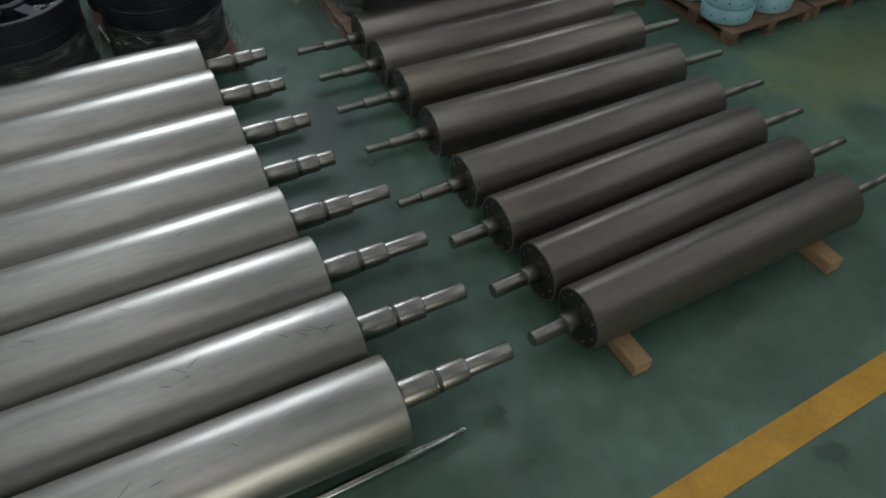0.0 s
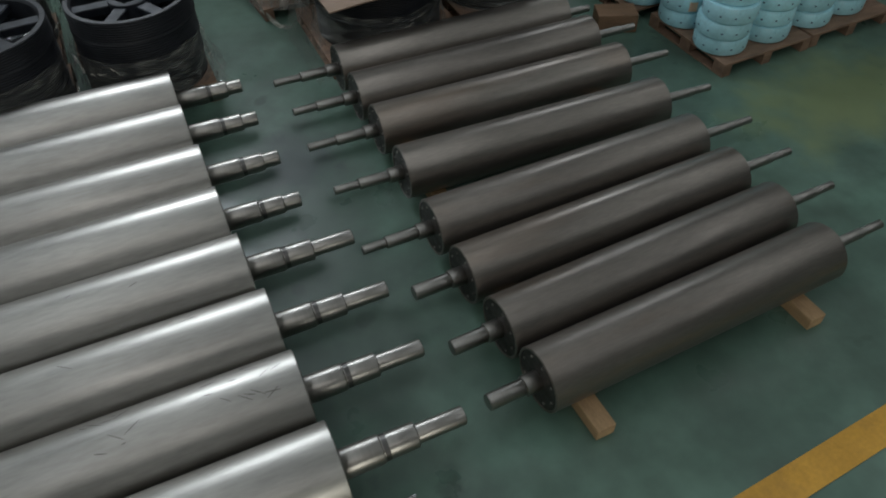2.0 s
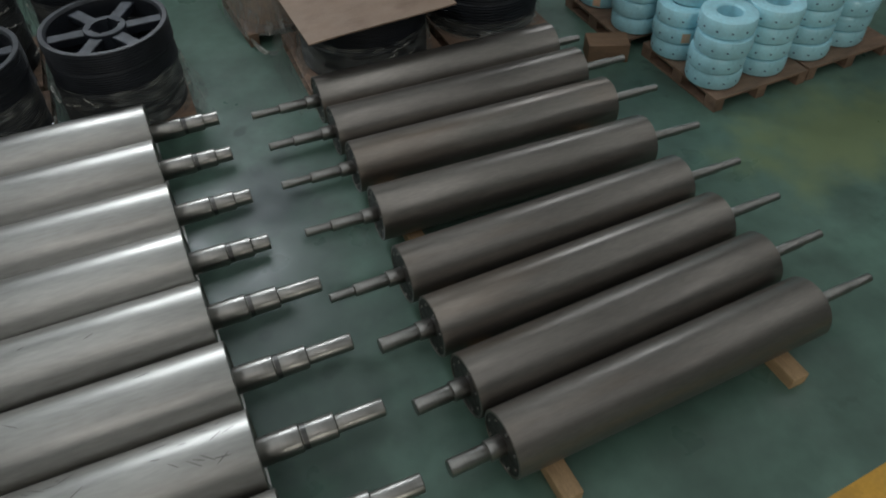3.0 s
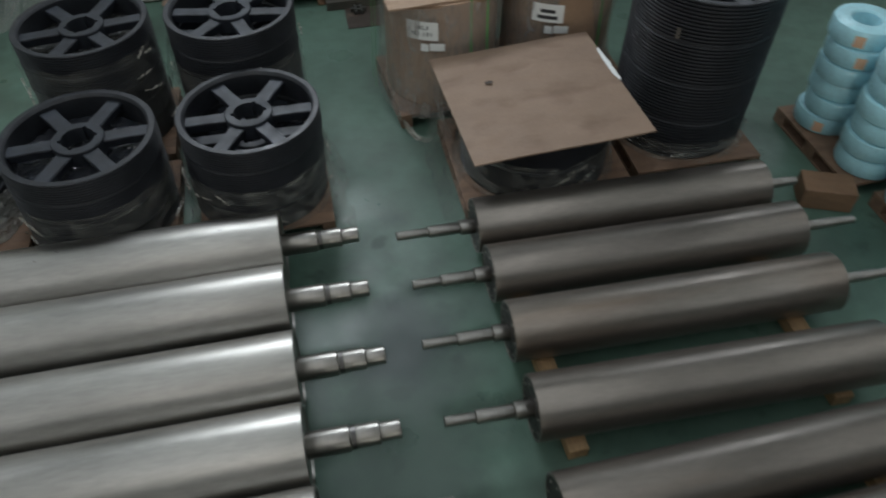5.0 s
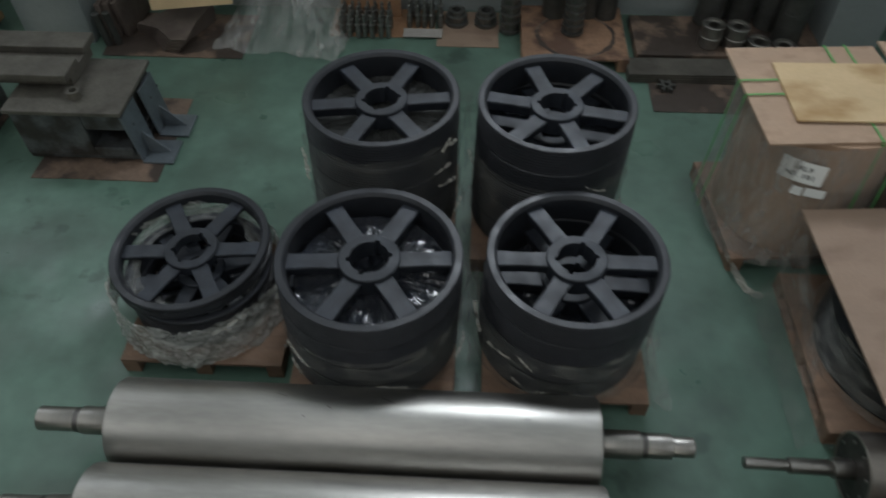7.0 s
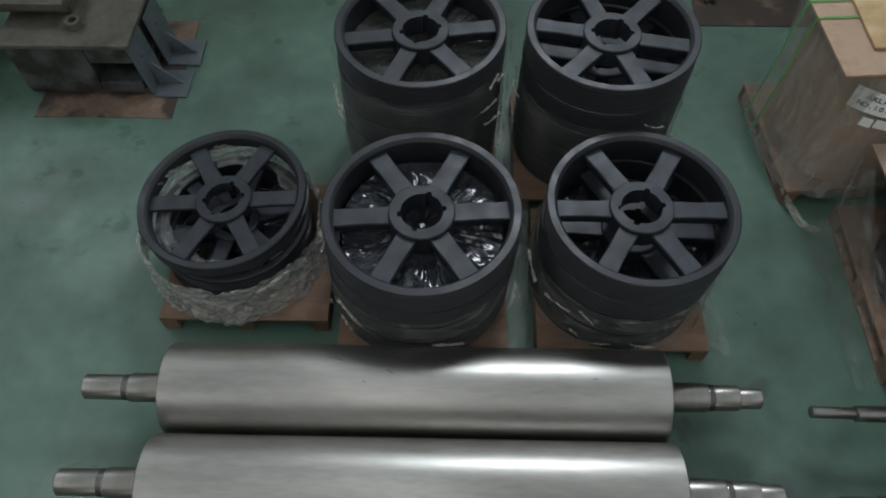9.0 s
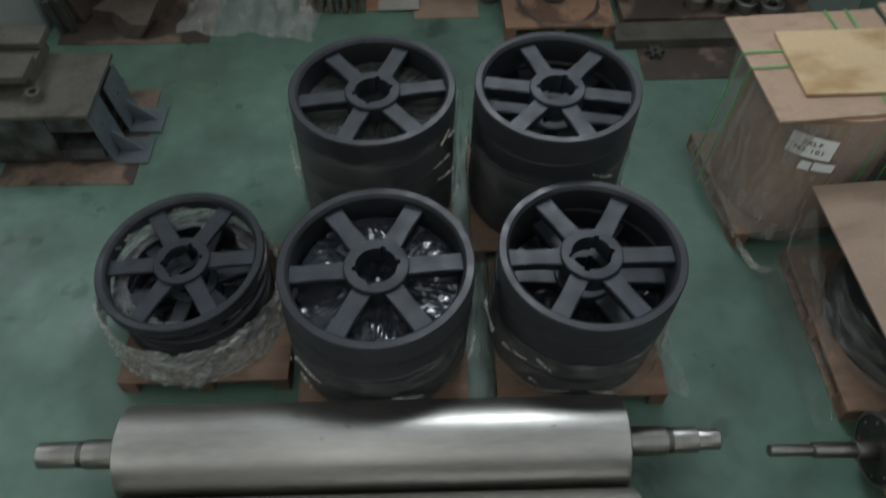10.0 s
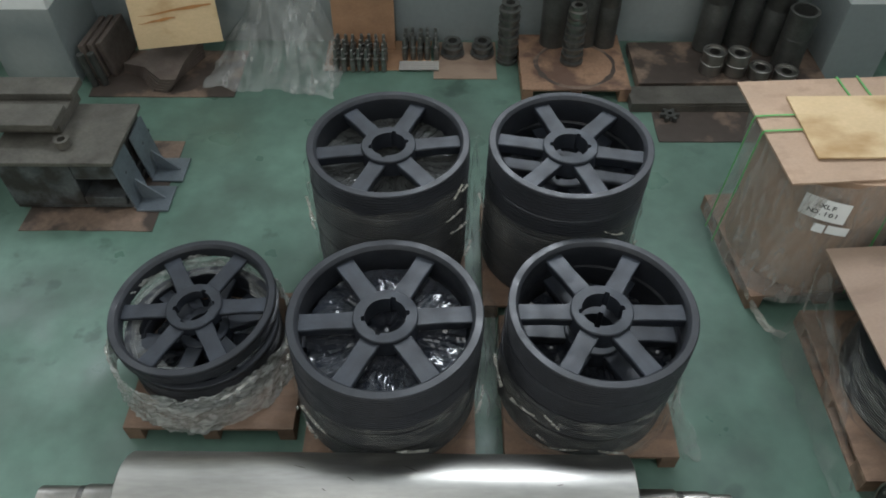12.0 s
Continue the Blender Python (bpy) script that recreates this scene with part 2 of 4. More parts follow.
def film_material(name, tint, rough, density, low=0.4, high=3.0, wrinkle=16.0, stretch=(1.0, 1.0, 3.5), coat=0.6, edge=(0.42, 0.72), patch=6.0):
    m = bpy.data.materials.new(name)
    m.use_nodes = True
    n, l = m.node_tree.nodes, m.node_tree.links
    b = n["Principled BSDF"]
    b.inputs["Base Color"].default_value = (*tint, 1)
    b.inputs["Roughness"].default_value = rough
    b.inputs["Coat Weight"].default_value = coat
    b.inputs["Coat Roughness"].default_value = 0.12
    co = n.new("ShaderNodeTexCoord")
    mp = n.new("ShaderNodeMapping")
    mp.inputs["Scale"].default_value = stretch
    mp.inputs["Rotation"].default_value = (0.25, 0.15, 0.0)
    l.new(co.outputs["Object"], mp.inputs[0])
    t = n.new("ShaderNodeTexNoise")
    t.inputs["Scale"].default_value, t.inputs["Detail"].default_value, t.inputs["Distortion"].default_value = patch, 6.0, 0.8
    l.new(mp.outputs[0], t.inputs["Vector"])
    r = n.new("ShaderNodeMapRange")
    for i, q in enumerate((edge[0], edge[1], density * low, min(1.0, density * high))):
        r.inputs[i + 1].default_value = q
    l.new(t.outputs[0], r.inputs[0])
    l.new(r.outputs[0], b.inputs["Alpha"])
    t2 = n.new("ShaderNodeTexNoise")
    t2.inputs["Scale"].default_value, t2.inputs["Detail"].default_value, t2.inputs["Distortion"].default_value = wrinkle, 4.0, 2.5
    l.new(mp.outputs[0], t2.inputs["Vector"])
    bp = n.new("ShaderNodeBump")
    bp.inputs["Strength"].default_value, bp.inputs["Distance"].default_value = 0.8, 0.03
    l.new(t2.outputs[0], bp.inputs["Height"])
    l.new(bp.outputs[0], b.inputs["Normal"])
    return m


M_FILM = film_material("stretch film", (0.50, 0.50, 0.45), 0.22, 0.15)
M_FILMTORN = film_material("torn film edge", (0.58, 0.56, 0.49), 0.25, 0.5, 0.6, 1.6)
M_FILMHAZE = film_material("hazy plastic sheet", (0.46, 0.47, 0.45), 0.17, 0.30, 0.6, 1.5, wrinkle=11.0, stretch=(4.0, 1.0, 0.8), coat=0.9)
M_FILMTHICK = film_material("layered stretch film", (0.60, 0.61, 0.57), 0.14, 0.60, 0.75, 1.6, wrinkle=22.0, stretch=(1.4, 1.4, 6.0), coat=0.8)
M_FILMDRUM = film_material("film stretched over cardboard", (0.50, 0.48, 0.45), 0.15, 0.36, 0.7, 1.6, wrinkle=7.0, stretch=(3.0, 3.0, 0.7), coat=1.0)
M_FILMSHEET = film_material("clear plastic sheet", (0.60, 0.60, 0.57), 0.18, 0.27, 0.7, 1.6, wrinkle=4.0, stretch=(3.5, 1.2, 0.6), coat=0.8, edge=(0.38, 0.66), patch=3.0)
M_FILMDARK = film_material("black film", (0.020, 0.024, 0.034), 0.13, 3.0, wrinkle=20.0, stretch=(1.0, 2.2, 1.0), coat=1.0)
M_FILMGREY = film_material("grey film", (0.060, 0.062, 0.060), 0.17, 3.0, wrinkle=22.0, stretch=(2.6, 1.0, 1.0), coat=0.3)
M_FILMTATTER = film_material("loose stretch film", (0.36, 0.36, 0.33), 0.18, 0.17, 0.35, 2.0, wrinkle=9.0, stretch=(1.6, 1.6, 0.7), coat=0.8, edge=(0.40, 0.78), patch=3.0)


# ---- mesh helpers ----
def obj(name, bm, mat, parent=None, label="", smooth=False, m=None):
    me = bpy.data.meshes.new(name)
    bmesh.ops.recalc_face_normals(bm, faces=bm.faces)
    bm.to_mesh(me)
    bm.free()
    if smooth:
        for p in me.polygons:
            p.use_smooth = True
        me.set_sharp_from_angle(angle=radians(32))
    me.materials.append(mat)
    ob = new(name, me)
    if parent:
        ob.parent = parent
    if m is not None:
        ob.matrix_basis = m
    if label:
        tagged(ob, label)
    return ob


def part(name, bm, mat, parent, label="", smooth=False, m=None):
    return obj(name, bm, mat, parent, label, smooth, m)


def thing(name, label, category, m, group="", kind=""):
    e = new(name)
    e.matrix_basis = m
    return tagged(e, label, category, group, kind)


def box(x0, y0, z0, x1, y1, z1, bevel=0.0, bm=None):
    own = bm is None
    bm = bm or bmesh.new()
    r = bmesh.ops.create_cube(bm, size=1, matrix=Matrix.LocRotScale(((x0 + x1) / 2, (y0 + y1) / 2, (z0 + z1) / 2), None, (x1 - x0, y1 - y0, z1 - z0)))
    if bevel and own:
        bmesh.ops.bevel(bm, geom=bm.edges[:], offset=bevel, segments=2, affect="EDGES", profile=0.6)
    return bm


def lathe(profile, seg=64, axis="Z", bm=None, closed=False, a0=0.0, a1=2 * math.pi):
    """Turns (radius, height) pairs round an axis."""
    bm = bm or bmesh.new()
    rings = []
    full = abs(a1 - a0 - 2 * math.pi) < 1e-6
    count = seg if full else seg + 1
    for r, h in profile:
        ring = []
        for i in range(count):
            a = a0 + (a1 - a0) * i / seg
            c, s = r * math.cos(a), r * math.sin(a)
            ring.append(bm.verts.new((c, s, h) if axis == "Z" else (h, c, s)))
        rings.append(ring)
    pairs = list(zip(rings, rings[1:])) + ([(rings[-1], rings[0])] if closed else [])
    for a, b in pairs:
        for i in range(count if full else count - 1):
            j = (i + 1) % count
            bm.faces.new((a[i], a[j], b[j], b[i]))
    if not closed and full:
        for ring in (rings[0], rings[-1]):
            if (ring[0].co - ring[seg // 2].co).length > 1e-5:
                bm.faces.new(ring)
    return bm


def sheet(w, d, t, cuts=10, wave=0.0, seed=0, ragged=0.0):
    """A thin board w by d, thickness t, gently warped, its top at z = t."""
    bm = bmesh.new()
    grid = [[None] * (cuts + 1) for _ in range(cuts + 1)]
    for top in (0, 1):
        for i in range(cuts + 1):
            for j in range(cuts + 1):
                x, y = w * (i / cuts - 0.5), d * (j / cuts - 0.5)
                edge = i in (0, cuts) or j in (0, cuts)
                e = ragged * noise.noise((x * 4 + seed, y * 4, 1.7)) if edge else 0
                z = wave * (noise.noise((x * 1.3 + seed, y * 1.3, seed * 0.37)) + 0.3) + t * top
                v = bm.verts.new((x + e, y + e, max(z, t * top)))
                if top:
                    grid[i][j] = (grid[i][j], v)
                else:
                    grid[i][j] = v
    for i in range(cuts):
        for j in range(cuts):
            q = (grid[i][j], grid[i + 1][j], grid[i + 1][j + 1], grid[i][j + 1])
            bm.faces.new([p[1] for p in q])
            bm.faces.new([p[0] for p in reversed(q)])
    for k in range(cuts):
        for a, b in (((k, 0), (k + 1, 0)), ((cuts, k), (cuts, k + 1)), ((k + 1, cuts), (k, cuts)), ((0, k + 1), (0, k))):
            p, q = grid[a[0]][a[1]], grid[b[0]][b[1]]
            bm.faces.new((p[0], q[0], q[1], p[1]))
    return bm


def writing(name, text, size, parent, m, mat=M_INK):
    cu = bpy.data.curves.new(name, "FONT")
    cu.body, cu.size, cu.extrude, cu.offset, cu.align_x, cu.align_y = text, size, 0.0004, size * 0.022, "CENTER", "CENTER"
    cu.space_line = 1.05
    tmp = bpy.data.objects.new(name + "_curve", cu)
    me = bpy.data.meshes.new_from_object(tmp)
    bpy.data.objects.remove(tmp)
    me.materials.clear()
    me.materials.append(mat)
    ob = new(name, me)
    ob.parent = parent
    ob.matrix_basis = m
    return ob


# ---- structure ----
def floor_mesh():
    bm = bmesh.new()
    bmesh.ops.create_grid(bm, x_segments=28, y_segments=20, size=0.5, matrix=Matrix.LocRotScale(((HALL_X0 + HALL_X1) / 2, (HALL_Y0 + HALL_Y1) / 2, 0), None,
                          (HALL_X1 - HALL_X0, HALL_Y1 - HALL_Y0, 1)))
    return bm


tagged(obj("floor", floor_mesh(), M_FLOOR), "worn green painted concrete workshop floor with dark stains", "floor", kind="structure")
WALL_SPLIT = 0.95
tagged(obj("wall_north", box(HALL_X0, HALL_Y1, 0, HALL_X1, HALL_Y1 + 0.25, WALL_SPLIT), M_WALL), "grey painted lower workshop wall", "wall", kind="structure")
tagged(obj("wall_north_upper", box(HALL_X0, HALL_Y1 + 0.003, WALL_SPLIT, HALL_X1, HALL_Y1 + 0.25, WIN_Z0), M_WHITE), "white painted upper workshop wall", "wall", kind="structure")
tagged(obj("wall_north_top", box(HALL_X0, HALL_Y1 + 0.003, WIN_Z1, HALL_X1, HALL_Y1 + 0.25, HALL_Z), M_WHITE), "white painted wall above the windows", "wall", kind="structure")
edges = [HALL_X0] + [e for wx, ww, _ in WINDOWS for e in (wx - ww / 2, wx + ww / 2)] + [HALL_X1]
for xa, xb in zip(edges[::2], edges[1::2]):
    tagged(obj("wall_north_pier", box(xa, HALL_Y1 + 0.003, WIN_Z0, xb, HALL_Y1 + 0.25, WIN_Z1), M_WHITE), "white painted pier between windows", "wall", kind="structure")
for name, xa, xb, za in (("wall_south_a", HALL_X0, GATE_X - GATE_W / 2, 0), ("wall_south_b", GATE_X + GATE_W / 2, HALL_X1, 0), ("wall_south_c", GATE_X - GATE_W / 2, GATE_X + GATE_W / 2, GATE_H)):
    tagged(obj(name, box(xa, HALL_Y0 - 0.25, za, xb, HALL_Y0, HALL_Z), M_UPPER), "pale grey painted workshop wall beside the gate", "wall", kind="structure")
tagged(obj("wall_west", box(HALL_X0 - 0.25, HALL_Y0, 0, HALL_X0, HALL_Y1, HALL_Z), M_UPPER), "pale grey painted workshop wall", "wall", kind="structure")
tagged(obj("wall_east", box(HALL_X1, HALL_Y0, 0, HALL_X1 + 0.25, HALL_Y1, HALL_Z), M_UPPER), "pale grey painted workshop wall", "wall", kind="structure")


def ceiling_mesh():
    bm = bmesh.new()
    xs = [HALL_X0]
    for x, *_ in SKYLIGHTS:
        xs += [x - SKY_W / 2, x + SKY_W / 2]
    xs.append(HALL_X1)
    for i in range(0, len(xs), 2):
        box(xs[i], HALL_Y0, HALL_Z, xs[i + 1], HALL_Y1, HALL_Z + 0.2, bm=bm)
    for x, ya, yb, _ in SKYLIGHTS:
        box(x - SKY_W / 2, HALL_Y0, HALL_Z, x + SKY_W / 2, ya, HALL_Z + 0.2, bm=bm)
        box(x - SKY_W / 2, yb, HALL_Z, x + SKY_W / 2, HALL_Y1, HALL_Z + 0.2, bm=bm)
    return bm


tagged(obj("ceiling", ceiling_mesh(), M_CEIL), "grey sheet roof with long skylight strips", "ceiling", kind="structure")


def column(x0, x1, y0, label):
    c = thing("column", label, "column", pose(0, 0, 0), kind="structure")
    part("lower_face", box(x0, y0, 0, x1, HALL_Y1, 0.77, 0.008), M_WALL, c)
    part("upper_face", box(x0 + 0.002, y0 + 0.002, 0.77, x1 - 0.002, HALL_Y1, HALL_Z, 0.008), M_WHITE, c)


column(-4.46, -3.81, 10.2, "square wall column, grey below and white above")
column(3.10, 3.60, 10.30, "square wall column, grey below and white above")
obj_line = obj("floor_line", box(-11.5, -0.097, 0.0015, 15.0, 0.095, 0.004), M_LINE, m=pose(2.6, 1.42, 0, 0, 0, 4.0))
tagged(obj_line, "scuffed yellow line painted on the green floor", "floor line", kind="structure")


# ---- steel rollers ----
def stepped(profile, x0, sign):
    """Shaft profile: (length, radius) pieces with small chamfers, out along x from x0."""
    pts, x = [(profile[0][1], x0 - sign * 0.01)], x0
    for length, r in profile:
        pts += [(r - 0.002, x), (r, x + sign * 0.004)]
        x += sign * length
        pts += [(r, x - sign * 0.005), (r - 0.005, x)]
    pts.append((0.0005, x))
    return lathe(pts, 40, "X")


def bright_roller(x_left, x_right, y, r, z, right, left, turn=0.0):
    ob = thing("steel_roller", "bright ground steel roller with stepped shaft ends, lying on battens", "roller", pose(0, y, z, turn, 0, 0), "bright steel rollers in a row")
    c = 0.006
    part("body", lathe([(0.07, x_left + 0.012), (r - 0.03, x_left + 0.012), (r - 0.028, x_left), (r - c, x_left), (r, x_left + c), (r, x_right - c), (r - c, x_right), (r - 0.028, x_right),
                        (r - 0.03, x_right - 0.012), (0.07, x_right - 0.012)], 112, "X"), M_STEEL, ob, smooth=True)
    for name, prof, x, s in (("shaft", right, x_right - 0.012, 1), ("shaft", left, x_left + 0.012, -1)):
        sh = part(name, stepped(prof, x, s), M_SHAFT, ob, "turned steel shaft end", True)
        x1 = x + s * (prof[0][0] + 0.02)
        r1 = prof[1][1]
        part("groove_band", lathe([(r1 + 0.0012, x1 - 0.014), (r1 + 0.0012, x1 + 0.014)], 40, "X"), M_BAND, sh, "dark ground band", True)
    return ob


M_SCUFF = material("grey scuff", (0.17, 0.16, 0.15), 0.5, 0.6, vary=0.2, bump=0.0)


def scuffs(roller, x0, x1, count, r, seed, turn):
    """Short thin strokes rubbed into the upper side of a roller."""
    rng = random.Random(seed)
    for _ in range(count):
        x, a, length, slope = rng.uniform(x0, x1), radians(rng.uniform(52, 112) - turn), rng.uniform(0.02, 0.09), rng.uniform(-0.9, 0.9)
        bm = bmesh.new()
        prev = None
        for i in range(6):
            f = i / 5 - 0.5
            w = 0.0028 * (1 - 1.6 * abs(f)) + 0.0008
            row = []
            for q in (-1, 1):
                aa = a + (slope * f * length + q * w) / r
                row.append(bm.verts.new((x + f * length, (r + 0.0006) * math.cos(aa), (r + 0.0006) * math.sin(aa))))
            if prev:
                bm.faces.new((prev[0], row[0], row[1], prev[1]))
            prev = row
        part("scuff", bm, M_SCUFF, roller)


LEFT_SHAFT = [(0.24, 0.078), (0.247, 0.068)]
SHORT = [(0.25, 0.078), (0.17, 0.069), (0.12, 0.056)]
LONG = [(0.24, 0.082), (0.20, 0.073), (0.28, 0.054)]
LZ, LR = 0.325, 0.248
for xr, y, long_ in ((0.625, 6.075, 0), (0.63, 5.565, 0), (0.655, 5.01, 0), (0.665, 4.49, 0), (0.695, 3.975, 1), (0.735, 3.445, 1), (0.755, 2.935, 1), (0.785, 2.425, 1)):
    spin = random.uniform(0, 360)
    roller = bright_roller(-2.0 + (xr - 0.63), xr, y, LR, LZ, LONG if long_ else SHORT, LEFT_SHAFT, spin)
    if 2.8 < y < 3.0:
        scuffs(roller, 0.15, 0.66, 16, LR, 3, spin)
        scuffs(roller, -0.35, -0.1, 9, LR, 5, spin)
    elif y < 4.0 or y > 6.0:
        scuffs(roller, -1.4, 0.5, 5, LR, int(y * 10), spin)


def dark_roller(x_left, x_right, x_mid, y, swing, r, z, left, right, turn):
    ob = thing("dark_roller", "dark brown-grey steel roller with bolted end plates resting on timbers", "roller", pose(x_mid, y, z, 0, 0, swing) @ pose(-x_mid, 0, 0, turn, 0, 0), "dark steel rollers in a row")
    c = 0.004
    part("body", lathe([(r - 0.016, x_left + 0.03), (r - 0.016, x_left), (r - c, x_left), (r, x_left + c), (r, x_right - c), (r - c, x_right), (r - 0.016, x_right),
                        (r - 0.016, x_right - 0.03)], 96, "X"), M_OXIDE, ob, smooth=True)
    for x, s in ((x_left, 1), (x_right, -1)):
        plate = part("end_plate", lathe([(0.04, x + s * 0.004), (r - 0.018, x + s * 0.004), (r - 0.018, x + s * 0.03), (0.04, x + s * 0.03)], 64, "X"), M_PLATE, ob, "black bolted end plate", True)
        for k in range(8):
            a = k * math.pi / 4 + 0.2
            part("screw", lathe([(0.009, 0), (0.009, -s * 0.006), (0.006, -s * 0.008)], 10, "X"), M_SHAFT, plate, m=Matrix.Translation((x + s * 0.004, (r - 0.05) * math.cos(a), (r - 0.05) * math.sin(a))))
    part("shaft", stepped(left, x_left + 0.004, -1), M_SHAFT, ob, "stepped steel shaft end", True)
    part("shaft", stepped(right, x_right - 0.004, 1), M_SHAFT, ob, "stepped steel shaft end", True)
    return ob


RZ, RR = 0.30, 0.202
THIN = [(0.11, 0.056), (0.23, 0.043), (0.23, 0.032)]
FAT = [(0.10, 0.062), (0.245, 0.050)]
# body from, shaft tip, body to, y of the tip, swing out of the row in degrees
for k, (xl, xt, xr, y, swing) in enumerate(((1.985, 1.413, 4.22, 6.015, -1.0), (1.98, 1.445, 4.24, 5.545, -1.0), (1.98, 1.419, 4.22, 5.05, -1.25), (1.965, 1.44, 4.20, 4.49, -1.74),
                                            (1.925, 1.42, 4.15, 3.842, 0.8), (1.935, 1.585, 4.15, 3.355, 1.7), (1.95, 1.622, 4.17, 2.87, 2.8), (1.975, 1.648, 4.165, 2.45, 2.4))):
    prof = [list(p) for p in (FAT if k > 4 else THIN)]
    prof[-1][0] += (xl - xt) - sum(p[0] for p in prof)
    x_mid = (xl + xr) / 2
    reach = 4.53 if k == 0 else 4.72
    dark_roller(xl, xr, x_mid, y + (x_mid - xt) * math.tan(radians(swing)), swing, RR, RZ, prof, [(0.09, 0.048), ((reach - xr) * 0.5, 0.037), (reach - xr - 0.09 - (reach - xr) * 0.5, 0.031)], random.uniform(0, 360))


def timber(x, y0, y1, w, h, label, turn=0.0):
    ob = tagged(obj("timber", box(-w / 2, -(y1 - y0) / 2, 0, w / 2, (y1 - y0) / 2, h, 0.008), M_TIMBER, m=pose(x, (y0 + y1) / 2, 0, 0, 0, turn)), label, "timber", "timbers under the rollers")
    return ob


timber(2.235, 2.125, 4.05, 0.125, 0.098, "raw square timber under the dark rollers", 1.5)
timber(3.895, 2.225, 4.05, 0.125, 0.098, "raw square timber under the dark rollers", 2.0)
timber(2.2, 4.25, 6.2, 0.125, 0.098, "raw square timber under the dark rollers", 1.0)
timber(3.98, 4.25, 6.2, 0.125, 0.098, "raw square timber under the dark rollers", -1.0)
for x in (-1.7, 0.2):
    timber(x, 2.40, 4.2, 0.10, 0.077, "flat batten under the bright rollers")
    timber(x, 4.3, 6.25, 0.10, 0.077, "flat batten under the bright rollers")

thin = thing("slim_shaft", "slim bright steel shaft lying beside the bright rollers", "shaft", pose(0, 2.2, 0.032, 0, 0, 2.0))
part("rod", lathe([(0.0005, -1.6), (0.022, -1.598), (0.026, -1.59), (0.026, 0.86), (0.022, 0.865), (0.022, 1.0), (0.016, 1.004), (0.016, 1.12), (0.014, 1.124), (0.0005, 1.125)], 24, "X"), M_POLISH, thin, smooth=True)


# ---- pallets ----
def pallet(x0, y0, x1, y1, label, h=0.135, solid=True, mat=None, turn=0.0):
    wood = mat or M_PALLET
    ob = thing("pallet", label, "pallet", pose((x0 + x1) / 2, (y0 + y1) / 2, 0, 0, 0, turn), "wooden pallets")
    w, d = (x1 - x0) / 2, (y1 - y0) / 2
    if solid:
        part("deck_sheet", box(-w, -d, h - 0.022, w, d, h, 0.003), wood, ob, "thin plywood deck")
        top = h - 0.022
    else:
        top = h - 0.022
        n = 7
        for i in range(n):
            y = -d + (2 * d) * (i + 0.5) / n
            part("board", box(-w, y - d / n * 0.8, top, w, y + d / n * 0.8, h, 0.003), wood, ob)
    for x in (-w + 0.05, 0, w - 0.05):
        for y in (-d + 0.07, 0, d - 0.07):
            part("block", box(x - 0.05, y - 0.07, 0.02, x + 0.05, y + 0.07, top - 0.001, 0.004), wood, ob)
        part("runner", box(x - 0.05, -d, 0, x + 0.05, d, 0.019, 0.003), wood, ob)
    return ob


pallet(-2.27, 6.59, -1.25, 7.62, "plywood-topped pallet under a film-wrapped pulley pile")
pallet(-1.175, 6.433, -0.17, 7.43, "plywood-topped pallet under a stack of pulleys")
pallet(0.0, 6.435, 1.005, 7.44, "plywood-topped pallet under a stack of pulleys")
pallet(-1.22, 7.52, -0.22, 8.50, "plywood-topped pallet under a tall stack of pulleys")
pallet(-0.10, 7.52, 0.90, 8.50, "plywood-topped pallet under a tall stack of pulleys")
pallet(1.675, 7.655, 2.745, 8.655, "plywood-topped pallet under wrapped drums", turn=5.0)
pallet(2.86, 7.70, 3.87, 8.68, "plywood-topped pallet under a wrapped drum")
pallet(2.02, 6.30, 3.40, 7.50, "plywood-topped pallet under covered pulleys")
pallet(3.48, 6.46, 4.56, 7.60, "plywood-topped pallet under a tall pulley stack")
old_pallet = pallet(0.31, 9.955, 1.285, 10.85, "oil-stained pallet against the wall with a ring-shaped stain", mat=M_PALLETOLD)
ring = bmesh.new()
inside, outside = [], []
for i in range(72):
    a = 2 * math.pi * i / 72
    w = 0.012 + 0.030 * abs(noise.noise((math.cos(a) * 3, math.sin(a) * 3, 1.7)))
    mid = 0.36 + 0.012 * noise.noise((math.cos(a) * 2, math.sin(a) * 2, 6.0))
    inside.append(ring.verts.new(((mid - w) * math.cos(a), (mid - w) * math.sin(a), 0)))
    outside.append(ring.verts.new(((mid + w) * math.cos(a), (mid + w) * math.sin(a), 0)))
for i in range(72):
    ring.faces.new((inside[i], outside[i], outside[(i + 1) % 72], inside[(i + 1) % 72]))
part("stain", ring, M_BROWN, old_pallet, "dark ring-shaped oil stain", m=pose(0.02, -0.06, 0.1365))


